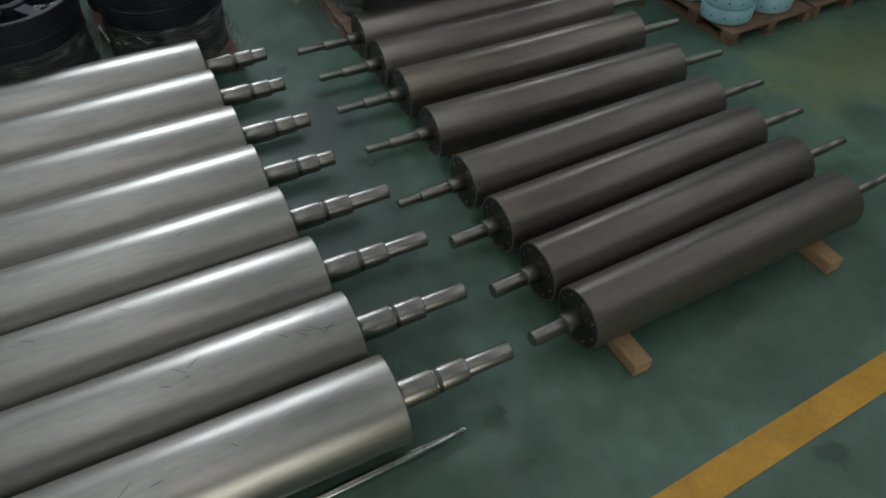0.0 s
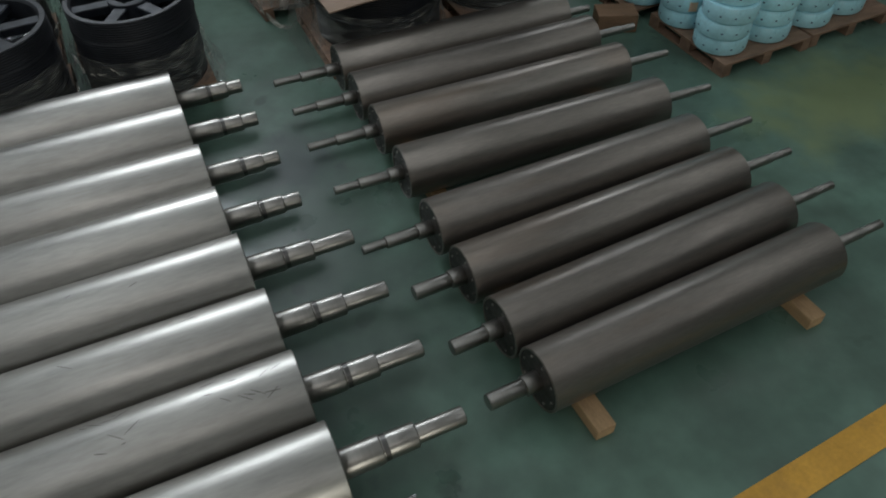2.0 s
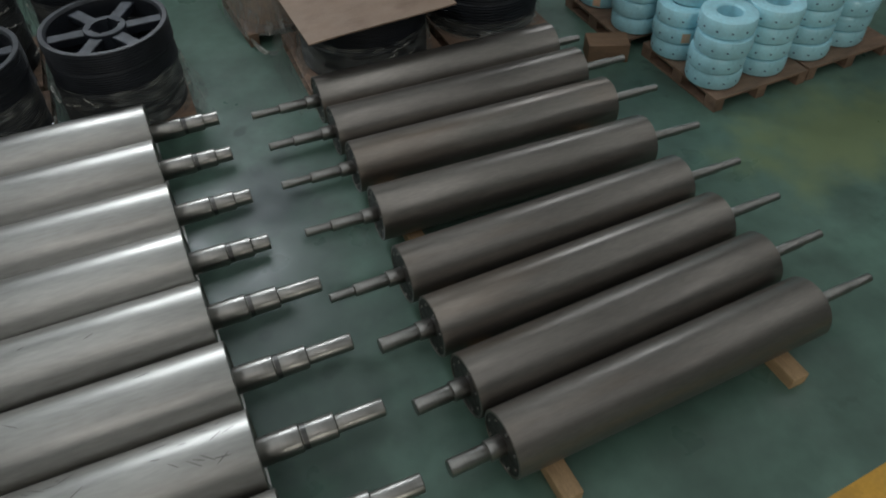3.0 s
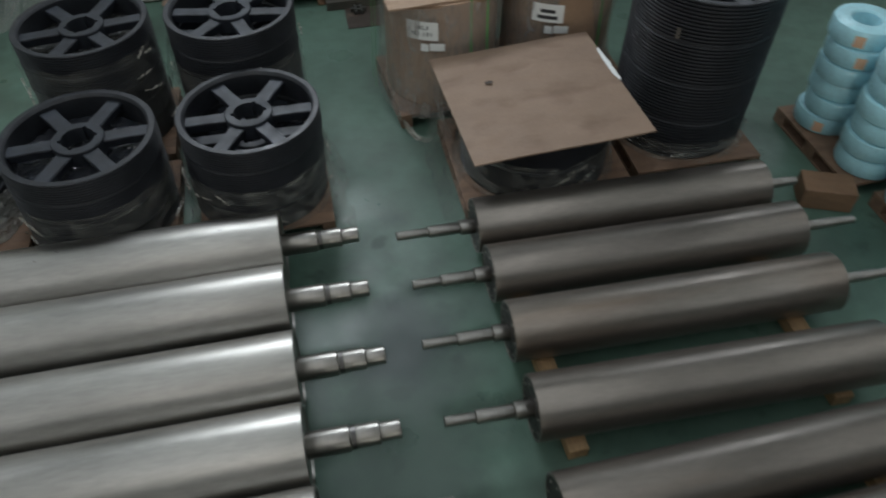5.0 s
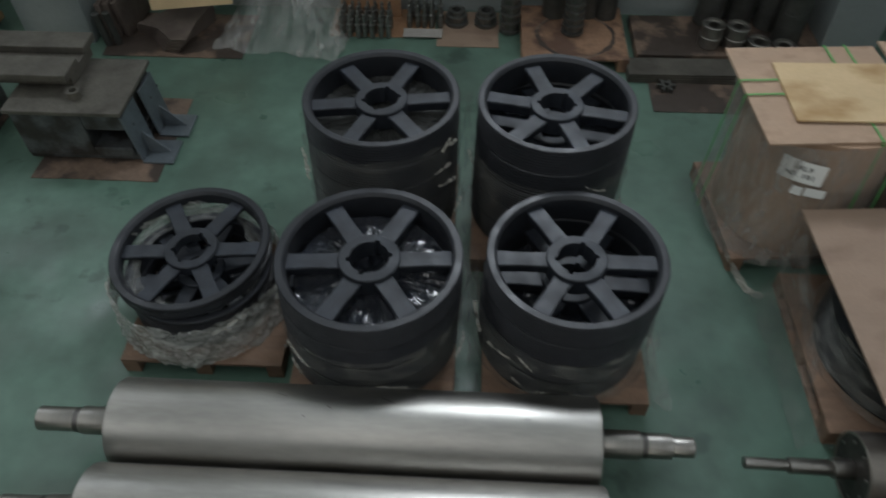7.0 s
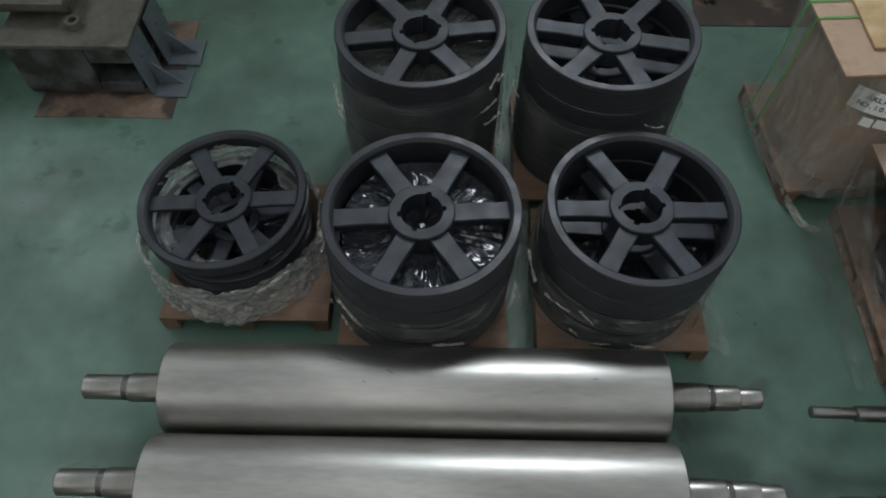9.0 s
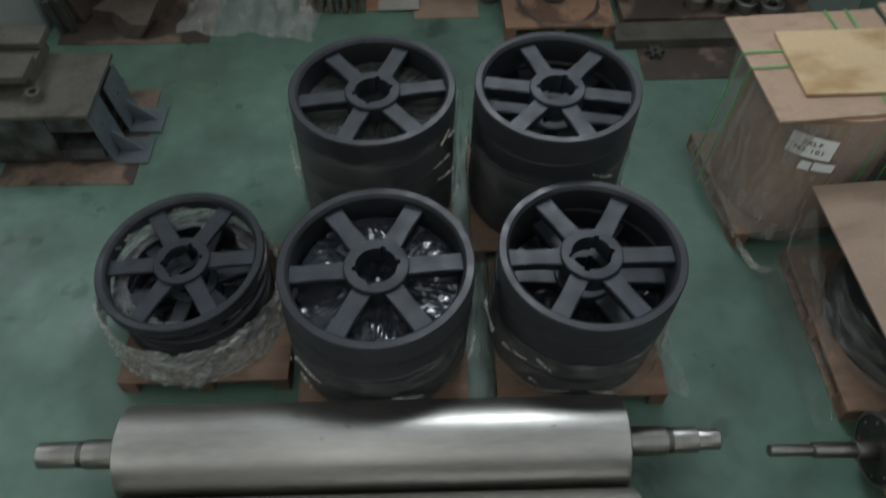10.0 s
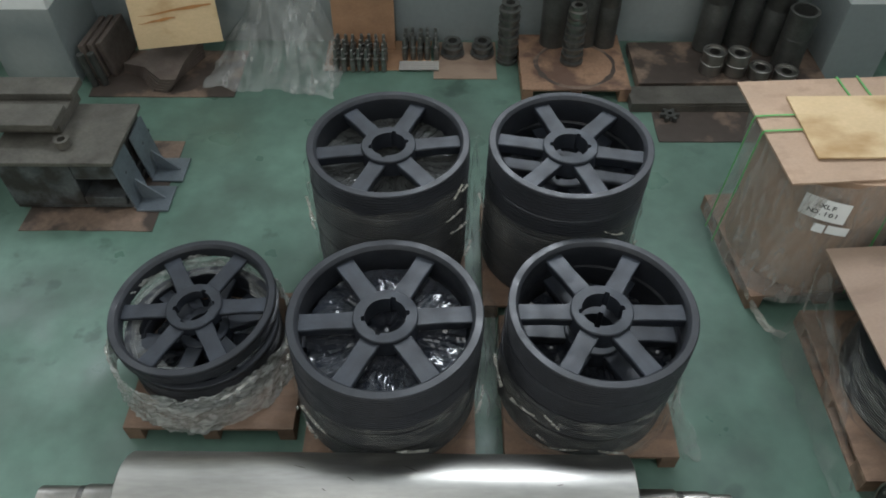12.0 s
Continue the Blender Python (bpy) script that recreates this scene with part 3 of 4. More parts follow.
# ---- pulleys ----
def pulley(x, y, z, r, h, turn, label, group, lean=(0, 0), grooves=11, flat_band=0.035):
    ob = thing("pulley", label, "pulley", pose(x, y, z, lean[0], lean[1], turn), group)
    ri = r * 0.885
    # rim with a plain band at the top and V grooves below
    outer = [(ri, 0.0), (r - 0.004, 0.0), (r, 0.004), (r, 0.012)]
    g0, g1 = 0.012, h - flat_band
    step = (g1 - g0) / grooves
    for i in range(grooves):
        a = g0 + i * step
        outer += [(r, a + step * 0.42), (r - 0.002, a + step * 0.48), (r - step * 0.75, a + step * 0.54), (r - step * 0.75, a + step * 0.88), (r - 0.002, a + step * 0.94), (r, a + step)]
    outer += [(r, h - 0.006), (r - 0.006, h), (ri + 0.018, h), (ri + 0.012, h - 0.005), (ri, h - 0.022)]
    part("rim", lathe(outer, 96, closed=True), M_RUBBER, ob, "grooved dark rim", True)
    # hub with a keyed bore
    ho, hb, top, low = r * 0.335, r * 0.215, h - 0.030, h - 0.15 if h > 0.16 else 0.0
    bm = bmesh.new()
    seg, keys = 120, (0.10, 1.2, 3.25, 4.35)
    def bore(a):
        return hb + (0.017 * r / 0.5 if any(abs((a - k + math.pi) % (2 * math.pi) - math.pi) < 0.12 for k in keys) else 0.0)
    rings = []
    for rad, zz in ((None, low), (ho, low), (ho, top - 0.006), (ho - 0.006, top), (None, top)):
        rings.append([bm.verts.new(((bore(a) if rad is None else rad) * math.cos(a), (bore(a) if rad is None else rad) * math.sin(a), zz)) for a in (2 * math.pi * i / seg for i in range(seg))])
    for a, b in zip(rings, rings[1:] + rings[:1]):
        for i in range(seg):
            bm.faces.new((a[i], a[(i + 1) % seg], b[(i + 1) % seg], b[i]))
    part("hub", bm, M_CAST, ob, "keyed hub", True)
    # six flat spokes, a little wider at the hub
    zt = h - 0.052
    zb = max(zt - 0.075, 0.004)
    for k in range(6):
        bm = bmesh.new()
        pr = []
        for rad, hw in ((ho - 0.008, 0.056 * r / 0.5), ((ho + ri) / 2, 0.051 * r / 0.5), (ri + 0.006, 0.056 * r / 0.5)):
            pr.append([bm.verts.new((rad, s * hw * q, zz)) for s, zz, q in ((-1, zb, 0.72), (1, zb, 0.72), (1, zt - 0.008, 1), (1, zt, 0.9), (-1, zt, 0.9), (-1, zt - 0.008, 1))])
        for a, b in zip(pr, pr[1:]):
            for i in range(6):
                bm.faces.new((a[i], a[(i + 1) % 6], b[(i + 1) % 6], b[i]))
        bm.faces.new(pr[0])
        bm.faces.new(pr[-1])
        part("spoke", bm, M_CAST, ob, smooth=True, m=pose(0, 0, 0, 0, 0, 60 * k))
    return ob


def film_wrap(x, y, z0, z1, r, label, mat=M_FILM, rough=0.02, seed=0, seg=110, rows=16, top_close=0.0, flare=0.0, torn=9, crease=0.0):
    bm = bmesh.new()
    rings = []
    for j in range(rows + 1):
        f = j / rows
        ring = []
        for i in range(seg):
            a = 2 * math.pi * i / seg
            p = Vector((math.cos(a) * 2.2, math.sin(a) * 2.2, f * (z1 - z0) * 5 + seed))
            d = rough * (noise.noise(p * 1.6) + 0.8 * noise.noise(p * 4.1) + 0.5 * noise.noise(p * 9.0))
            if crease:
                # fine folds that run slantwise round the pile
                d = abs(d) + crease * (0.5 - abs(noise.noise((math.cos(a) * 4, math.sin(a) * 4, f * 11 + 1.5 * a + seed)))) + crease * 0.6 * (0.5 - abs(noise.noise((math.cos(a) * 11, math.sin(a) * 11, f * 17 - a + seed))))
            rr = r + 0.006 + abs(d) + flare * (1 - f) ** 2
            if top_close:
                rr -= top_close * max(0.0, f - 0.75) * 4
            zz = z0 + f * (z1 - z0) + (0.5 if j in (0, rows) else 0.15) * rough * 2 * noise.noise((a * 3.0, seed + 4.0, f)) * (1 if j else 0.0)
            ring.append(bm.verts.new((rr * math.cos(a), rr * math.sin(a), zz)))
        rings.append(ring)
    for a, b in zip(rings, rings[1:]):
        for i in range(seg):
            bm.faces.new((a[i], a[(i + 1) % seg], b[(i + 1) % seg], b[i]))
    ob = thing("stretch_film", label, "plastic film", pose(x, y, z0), "film round the stacks")
    part("wrap", bm, mat, ob, smooth=True, m=pose(0, 0, -z0))
    rng = random.Random(seed)
    for k in range(torn):
        a, w = rng.uniform(math.pi * 0.95, math.pi * 2.05), rng.uniform(0.05, 0.22)
        zc, th = rng.uniform(0.12, 1.0) * (z1 - z0), rng.uniform(0.004, 0.012)
        slope = rng.uniform(-0.12, 0.12)
        b2 = bmesh.new()
        prev = None
        for i in range(15):
            f = i / 14
            aa = a + (f - 0.5) * w / r
            nz = noise.noise((f * 5 + k, seed, 0.3))
            taper = math.sin(math.pi * min(max(f, 0.03), 0.97)) ** 0.6 * (0.6 + 0.8 * abs(noise.noise((f * 9, k + seed, 2.0))))
            row = []
            for q, off in ((-1, 0.012), (0, 0.026 + 0.012 * nz), (1, 0.014)):
                rr = r + off + 0.012
                row.append(b2.verts.new((rr * math.cos(aa), rr * math.sin(aa), zc + slope * (f - 0.5) + 0.02 * nz + q * th * taper)))
            if prev:
                for i2 in range(2):
                    b2.faces.new((prev[i2], row[i2], row[i2 + 1], prev[i2 + 1]))
            prev = row
        part("torn_strip", b2, M_FILMTORN, ob, smooth=True)
    return ob


def film_disc(x, y, z, r, seed, label, mat=None, inner=0.0):
    bm = bmesh.new()
    n, seg = 30, 260
    rings = []
    for j in range(1, n + 1):
        ring = []
        for i in range(seg):
            a = 2 * math.pi * i / seg
            edge = inner * (1 + 0.12 * noise.noise((math.cos(a) * 3, math.sin(a) * 3, seed + 2)))
            rr = edge + (r - edge) * j / n
            p = Vector((math.cos(a) * rr * 9, math.sin(a) * rr * 9, seed))
            ring.append(bm.verts.new((rr * math.cos(a), rr * math.sin(a), 0.008 * noise.noise(p * 0.8) + 0.022 * (0.5 - abs(noise.noise(Vector((math.cos(a) * 9 + rr * 5, math.sin(a) * 9, seed + rr * 6))))) + 0.012 * (0.5 - abs(noise.noise(p * 1.7 + Vector((a * 3, 0, 0))))))))
        rings.append(ring)
    if not inner:
        bm.faces.new(rings[0])
    for a, b in zip(rings, rings[1:]):
        for i in range(seg):
            bm.faces.new((a[i], a[(i + 1) % seg], b[(i + 1) % seg], b[i]))
    ob = obj("film_layer", bm, mat or M_FILMDARK, smooth=True, m=pose(x, y, z))
    return tagged(ob, label, "plastic film", "film between the pulleys")


PR = 0.515
PZ = 0.135
GROUP = "grooved pulleys stacked on pallets"
LABEL = "dark six-spoke grooved belt pulley stacked on a pallet"
# low pile at the left, its top pulley leaning a little
for k in range(2):
    pulley(-1.86, 7.17, PZ + 0.004 + 0.13 * k, 0.47, 0.128, 20 * k, "dark pulley inside a thick film wrapping", GROUP, grooves=4)
pulley(-1.905, 7.24, 0.415, PR, 0.10, 2, "dark six-spoke pulley resting tilted on a film-wrapped pile", GROUP, (1.5, -3), grooves=3)
film_wrap(-1.86, 7.14, PZ + 0.005, 0.45, 0.52, "thick crumpled clear film round a low pulley pile", M_FILMTHICK, 0.030, 3.0, seg=260, rows=34, flare=0.04, torn=12, crease=0.014)
film_disc(-1.88, 7.21, 0.385, PR * 0.9, 9.0, "clear film folded under the leaning top pulley", M_FILMHAZE, 0.36)
# added dark sheet: stands for the shade between the spokes, hides the pallet
film_disc(-1.86, 7.17, 0.155, 0.39, 19.0, "dark sheet added as shade at the bottom of a pulley pile")
# the two stacks in front, four pulleys each
for (x, y, turn, wide) in ((-0.70, 6.897, 4, 0.022), (0.483, 6.948, 0, 0.0)):
    for k in range(4):
        pulley(x + 0.009 * k, y - 0.004 * k, PZ + 0.004 + 0.1915 * k, PR + wide, 0.190, turn + (0, 3, -2, 0)[k], LABEL, GROUP, grooves=8, flat_band=0.012)
film_disc(-0.675, 6.89, 0.722, PR * 0.87, 1.0, "crinkled black film under the top spokes of a pulley")
film_disc(0.503, 6.937, 0.535, PR * 0.87, 5.0, "crinkled black film deep between pulley spokes")
film_wrap(-0.69, 6.89, PZ + 0.006, 0.60, PR + 0.026, "torn clear film round a pulley stack", M_FILM, 0.012, 9.0)
film_wrap(0.492, 6.942, PZ + 0.006, 0.56, PR + 0.004, "torn clear film round a pulley stack", M_FILM, 0.020, 14.0, flare=0.03)
# the two taller stacks behind, five pulleys each
for (x, y, turn) in ((-0.737, 8.075, 8), (0.41, 8.07, -11)):
    for k in range(5):
        pulley(x + 0.005 * k, y, PZ + 0.004 + 0.1945 * k, PR, 0.193, turn + (2, -3, 2, -1, 0)[k], LABEL, GROUP, grooves=8, flat_band=0.012)
film_disc(-0.718, 8.075, 0.922, PR * 0.87, 11.0, "crinkled grey film under the top spokes of a pulley", M_FILMGREY)
film_disc(0.425, 8.07, 0.728, PR * 0.87, 15.0, "crinkled black film deep between pulley spokes")
film_wrap(-0.73, 8.075, PZ + 0.006, 0.98, PR + 0.004, "loose clear film round a tall pulley stack", M_FILMTATTER, 0.024, 21.0, torn=12)
film_wrap(0.42, 8.07, PZ + 0.006, 0.80, PR + 0.004, "loose clear film round a tall pulley stack", M_FILMTATTER, 0.024, 27.0)
# covered stack
for k in range(2):
    pulley(2.70, 6.88, PZ + 0.004 + 0.30 * k, 0.60, 0.298, 9 * k, "wide dark pulley in a film-wrapped stack under a board", GROUP, grooves=14, flat_band=0.02)
film_wrap(2.70, 6.88, PZ + 0.006, 0.50, 0.60, "clear film round the covered pulley stack", M_FILM, 0.03, 33.0, flare=0.05, torn=5)
ply = tagged(obj("plywood_sheet", sheet(1.36, 1.365, 0.012, 12, 0.012, 3), M_PLY, m=pose(2.665, 6.845, 0.763, 0, -2.0, 2.3)), "brown scuffed plywood sheet lying on a pulley stack", "plywood sheet")
part("knot", lathe([(0.0005, 0), (0.024, 0), (0.026, 0.001)], 12), M_BROWN, ply, "dark knot in the plywood", m=pose(-0.31, 0.22, 0.0265) @ Matrix.Diagonal((1.3, 0.8, 1, 1)))
bm = bmesh.new()
prev = None
for i in range(15):
    f = i / 14
    w = 0.012 + 0.016 * math.sin(math.pi * f) * (0.6 + abs(noise.noise((f * 6, 0.3, 2.0))))
    z = 0.012 * noise.noise((f * 8, 1.0, 4.0))
    row = [bm.verts.new((0.675 + q * w, -0.05 + 0.46 * f, 0.024 + z + dz)) for q, dz in ((-1, 0.0), (0.2, 0.012), (1, -0.012))]
    if prev:
        for j in range(2):
            bm.faces.new((prev[j], row[j], row[j + 1], prev[j + 1]))
    prev = row
tagged(obj("film_strip", bm, M_PAPER, m=pose(2.665, 6.845, 0.763, 0, -2.0, 2.3)), "strip of white plastic film caught on the edge of the plywood", "plastic film")
# tall stack
for k in range(4):
    pulley(4.05 + 0.006 * k, 7.08, PZ + 0.004 + 0.345 * k, 0.555, 0.343, 11 * k, "dark grooved pulley in a tall stack", GROUP, grooves=11, flat_band=0.012)
tagged(obj("strap_tag", box(0, -0.016, -0.045, 0.004, 0.016, 0.045, 0.001), M_TURNED, m=pose(4.06 + 0.562 * math.cos(radians(-136.6)), 7.08 + 0.562 * math.sin(radians(-136.6)), 1.252, 0, 0, -136.6)),
       "small grey metal tag stuck on a tall pulley stack", "tag")
film_wrap(4.05, 7.08, PZ + 0.006, 0.30, 0.555, "clear film round the foot of a tall stack", M_FILM, 0.02, 41.0, flare=0.04, torn=5)


# ---- wrapped drums ----
def drum(x, y, r, h, label, text):
    ob = thing("wrapped_drum", label, "drum", pose(x, y, PZ + 0.004), "cardboard-wrapped drums")
    bm = bmesh.new()
    rings = []
    seg = 72
    for j in range(9):
        f = j / 8
        rings.append([bm.verts.new(((r + 0.01 * noise.noise((math.cos(a) * 3, math.sin(a) * 3, f * 3 + x))) * math.cos(a), (r + 0.01 * noise.noise((math.cos(a) * 3, math.sin(a) * 3, f * 3 + x))) * math.sin(a), h * f))
                      for a in (2 * math.pi * i / seg for i in range(seg))])
    for a, b in zip(rings, rings[1:]):
        for i in range(seg):
            bm.faces.new((a[i], a[(i + 1) % seg], b[(i + 1) % seg], b[i]))
    bm.faces.new(rings[-1])
    bm.faces.new(rings[0])
    part("cardboard_wrap", bm, M_CARD, ob, smooth=True)
    # paper label bent round the wrap
    a0, w, lh = radians(-117), 0.235, 0.165
    def bent(da, dw, z0, z1, off, mat, name, lab=""):
        b2 = lathe([(r + off, z0), (r + off, z1)], 8, a0=a0 + da - dw / 2 / r, a1=a0 + da + dw / 2 / r)
        return part(name, b2, mat, ob, lab, True)
    bent(0, w, h - 0.275, h - 0.275 + lh, 0.072, M_PAPER, "paper_label", "white paper label")
    bent(0.22, 0.11, h - 0.375, h - 0.305, 0.064, M_PAPER, "paper_tag", "white paper tag")
    bent(0.03, 0.06, h - 0.385, h - 0.315, 0.062, M_PAPER, "paper_tag", "white paper tag")
    for row, line in enumerate(text):
        if line == "-":
            bent(0, 0.15 if row else 0.11, h - 0.19 - 0.056 * row, h - 0.158 - 0.056 * row, 0.0735, M_INK, "text_bar")
            continue
        n = len(line)
        for i, ch in enumerate(line):
            if ch == " ":
                continue
            a = a0 + (i - (n - 1) / 2) * 0.0265 / r
            rr = r + 0.0740
            writing("letter", ch, 0.047, ob, Matrix.Translation((rr * math.cos(a), rr * math.sin(a), h - 0.165 - 0.056 * row)) @ pose(0, 0, 0, 90, 0, math.degrees(a) + 90))
    return ob


def strap(name, pts, w, label):
    """Flat band along a line of points, its width along the second axis given."""
    bm = bmesh.new()
    prev = None
    for p, side, out in pts:
        p, side, out = Vector(p), Vector(side).normalized() * w / 2, Vector(out).normalized() * 0.0015
        ring = [bm.verts.new(p - side), bm.verts.new(p + side), bm.verts.new(p + side + out), bm.verts.new(p - side + out)]
        if prev:
            for i in range(4):
                bm.faces.new((prev[i], prev[(i + 1) % 4], ring[(i + 1) % 4], ring[i]))
        else:
            bm.faces.new(ring)
        prev = ring
    bm.faces.new(prev)
    return tagged(obj(name, bm, M_STRAP), label, "strap", "green packing straps")


DH = 0.985
drum(2.19, 8.155, 0.495, DH, "cardboard-wrapped drum with a white paper label on a pallet", ("AXLF", "NO.101"))
drum(3.27, 8.20, 0.495, DH, "cardboard-wrapped drum with a white paper label on a pallet", ("-", "-"))
LIDZ = PZ + 0.004 + DH + 0.002
tagged(obj("plywood_cover", sheet(1.02, 0.995, 0.014, 10, 0.006, 5), M_LID, m=pose(2.145, 8.19, LIDZ, 0, 0, 4.0)), "square plywood cover strapped on a drum", "plywood sheet", "drum covers")
tagged(obj("plywood_cover", sheet(1.04, 1.02, 0.014, 10, 0.006, 8), M_LID, m=pose(3.20, 8.28, LIDZ, 0, 0, 1.0)), "square plywood cover strapped on a drum", "plywood sheet", "drum covers")
tagged(obj("pale_board", sheet(1.72, 0.605, 0.012, 12, 0.004, 2), M_PLYLIGHT, m=pose(2.735, 8.18, LIDZ + 0.026, 0, 0, 1.0)), "pale stained plywood board lying on the drum covers", "plywood board")


def film_skirt(x, y, z0, z1, turn, seed, label):
    """Film drawn tight from the square cover down over the round drum to the pallet."""
    bm = bmesh.new()
    rings, seg, rows = [], 120, 18
    for j in range(rows + 1):
        f = j / rows
        size, power = 0.512 + 0.055 * (1 - f) ** 4, 2.6 + 3.5 * abs(f - 0.45) ** 1.5
        ring = []
        for i in range(seg):
            a = 2 * math.pi * i / seg
            c, d = math.cos(a), math.sin(a)
            rr = size / (abs(c) ** power + abs(d) ** power) ** (1 / power)
            rr += 0.010 * noise.noise((c * 5, d * 5, f * 4 + seed)) + 0.005 * noise.noise((c * 14, d * 14, f * 9 + seed))
            zz = z0 + f * (z1 - z0) + (0.02 * noise.noise((c * 6, d * 6, seed)) if j in (0, rows) else 0)
            ring.append(bm.verts.new((rr * c, rr * d, max(zz - z0, -0.03))))
        rings.append(ring)
    for a, b in zip(rings, rings[1:]):
        for i in range(seg):
            bm.faces.new((a[i], a[(i + 1) % seg], b[(i + 1) % seg], b[i]))
    ob = thing("stretch_film", label, "plastic film", pose(x, y, z0, 0, 0, turn), "film round the drums")
    part("wrap", bm, M_FILMDRUM, ob, smooth=True)


film_skirt(2.17, 8.165, 0.10, LIDZ - 0.004, 4.5, 51.0, "glossy clear film drawn tight round a drum and its pallet")
film_skirt(3.25, 8.24, 0.10, LIDZ - 0.004, 1.0, 57.0, "glossy clear film drawn tight round a drum and its pallet")
for cx, yl, turn in ((2.145, 8.19, 4.0), (3.20, 8.28, 1.0)):
    top, face = LIDZ + 0.024, pose(cx, yl, 0, 0, 0, turn)
    for dx in (0.17, 0.31):
        rows = [((dx, -0.565, 0.14), (1, 0, 0), (0, -1, 0)), ((dx, -0.515, LIDZ), (1, 0, 0), (0, -1, 0.2)), ((dx, -0.505, top), (1, 0, 0), (0, -0.5, 1)),
                ((dx, 0.505, top), (1, 0, 0), (0, 0.5, 1)), ((dx, 0.53, 0.14), (1, 0, 0), (0, 1, 0))]
        strap("packing_strap", rows, 0.015, "green packing strap over a drum cover").matrix_basis = face
    for dy in (-0.03, 0.12):
        rows = [((-0.575, dy, 0.14), (0, 1, 0), (-1, 0, 0)), ((-0.525, dy, LIDZ), (0, 1, 0), (-1, 0, 0.2)), ((-0.515, dy, top + 0.002), (0, 1, 0), (-0.5, 0, 1)),
                ((0.515, dy, top + 0.002), (0, 1, 0), (0.5, 0, 1)), ((0.53, dy, 0.14), (0, 1, 0), (1, 0, 0))]
        strap("packing_strap", rows, 0.015, "green packing strap over a drum cover").matrix_basis = face
# a torn tail of film that trails from the corner of the drum pallet
bm = bmesh.new()
prev = None
TAIL = [Vector(p) for p in ((1.70, 7.66, 0.14), (1.76, 7.58, 0.05), (1.82, 7.44, 0.015), (1.92, 7.37, 0.015), (2.02, 7.43, 0.06), (2.07, 7.56, 0.22), (2.10, 7.66, 0.40))]
for i in range(37):
    f = i / 36 * (len(TAIL) - 1)
    k = min(int(f), len(TAIL) - 2)
    p = TAIL[k].lerp(TAIL[k + 1], f - k)
    w = 0.022 + 0.02 * abs(noise.noise((f * 1.7, 3.0, 1.0)))
    tw = 2.2 * noise.noise((f * 0.8, 1.0, 9.0))
    side = Vector((math.cos(tw) * 0.8, math.cos(tw) * 0.6, abs(math.sin(tw))))
    row = [bm.verts.new(p + side * w * q + Vector((0, 0, 0.012 * (1 - q * q)))) for q in (-1, 0, 1)]
    for v in row:
        v.co.z = max(v.co.z, 0.004)
    if prev:
        for j in range(2):
            bm.faces.new((prev[j], row[j], row[j + 1], prev[j + 1]))
    prev = row
tagged(obj("film_tail", bm, M_FILMTORN, smooth=True), "twisted tail of clear film trailing onto the floor", "plastic film", "loose film by the pallets")


# ---- blue coils ----
def coil_master(tag, printed):
    r, h, hole = 0.246, 0.162, 0.110
    prof = [(hole, 0.014), (hole + 0.014, 0.0), (r - 0.026, 0.0), (r - 0.008, 0.008), (r, 0.028), (r + 0.002, h * 0.5), (r, h - 0.028), (r - 0.008, h - 0.008), (r - 0.026, h), (hole + 0.014, h), (hole, h - 0.014)]
    ob = thing("blue_coil", "coil wrapped in pale blue film" + (" with an orange paper tag" if tag else ", stacked on a pallet" if printed else ", unprinted, high on a stack"), "coil", pose(0, 0, 0), "blue wrapped coils")
    part("wrap", lathe(prof, 56, closed=True), M_BLUE, ob, smooth=True)
    for k in range(12 if printed else 0):
        a = radians(k * 30)
        part("print_mark", lathe([(r + 0.0035, h * 0.40), (r + 0.0035, h * 0.49)], 3, a0=a, a1=a + 0.075), M_BLUEMARK, ob)
    if tag:
        part("paper_tag", lathe([(r + 0.004, 0.03), (r + 0.004, h - 0.04)], 3, a0=radians(232), a1=radians(250)), M_TAPE, ob, "small orange paper tag")
    return ob


for x0, y0, x1, y1, turn in ((5.235, 4.80, 6.30, 5.88, 2.0), (6.33, 4.85, 7.40, 5.92, 2.0), (5.045, 5.98, 6.16, 7.05, 1.0), (6.22, 6.0, 7.33, 7.07, 0.0)):
    pallet(x0, y0, x1, y1, "stained wooden pallet loaded with blue coils", turn=turn)
masters = {}
# x, y, coils, of which plain ones on top, shift of those
for x, y, n, plain, dx, dy in ((5.43, 5.09, 4, 0, 0, 0), (5.43, 5.64, 6, 3, 0.10, 0.06), (5.95, 5.10, 4, 0, 0, 0), (5.98, 5.68, 6, 6, 0, 0), (5.31, 6.22, 6, 6, 0.03, -0.02), (5.32, 6.77, 6, 6, 0, 0),
                               (5.85, 6.25, 7, 7, 0, 0), (5.85, 6.80, 6, 6, 0, 0), (6.50, 5.16, 4, 0, 0, 0), (6.53, 5.70, 6, 4, 0, 0), (6.98, 5.18, 4, 0, 0, 0), (7.05, 5.72, 5, 3, 0, 0)):
    for k in range(n):
        bare = k >= n - plain
        m = pose(x + random.uniform(-0.018, 0.018) + (dx if bare else 0), y + random.uniform(-0.018, 0.018) + (dy if bare else 0), 0.139 + 0.164 * k, 0, 0, random.uniform(-18, 18))
        key = ((k == n - 1 and random.random() < 0.45) or random.random() < 0.10, not bare)
        if key not in masters:
            masters[key] = coil_master(*key)
            masters[key].matrix_basis = m
        else:
            copy_thing(masters[key], m)
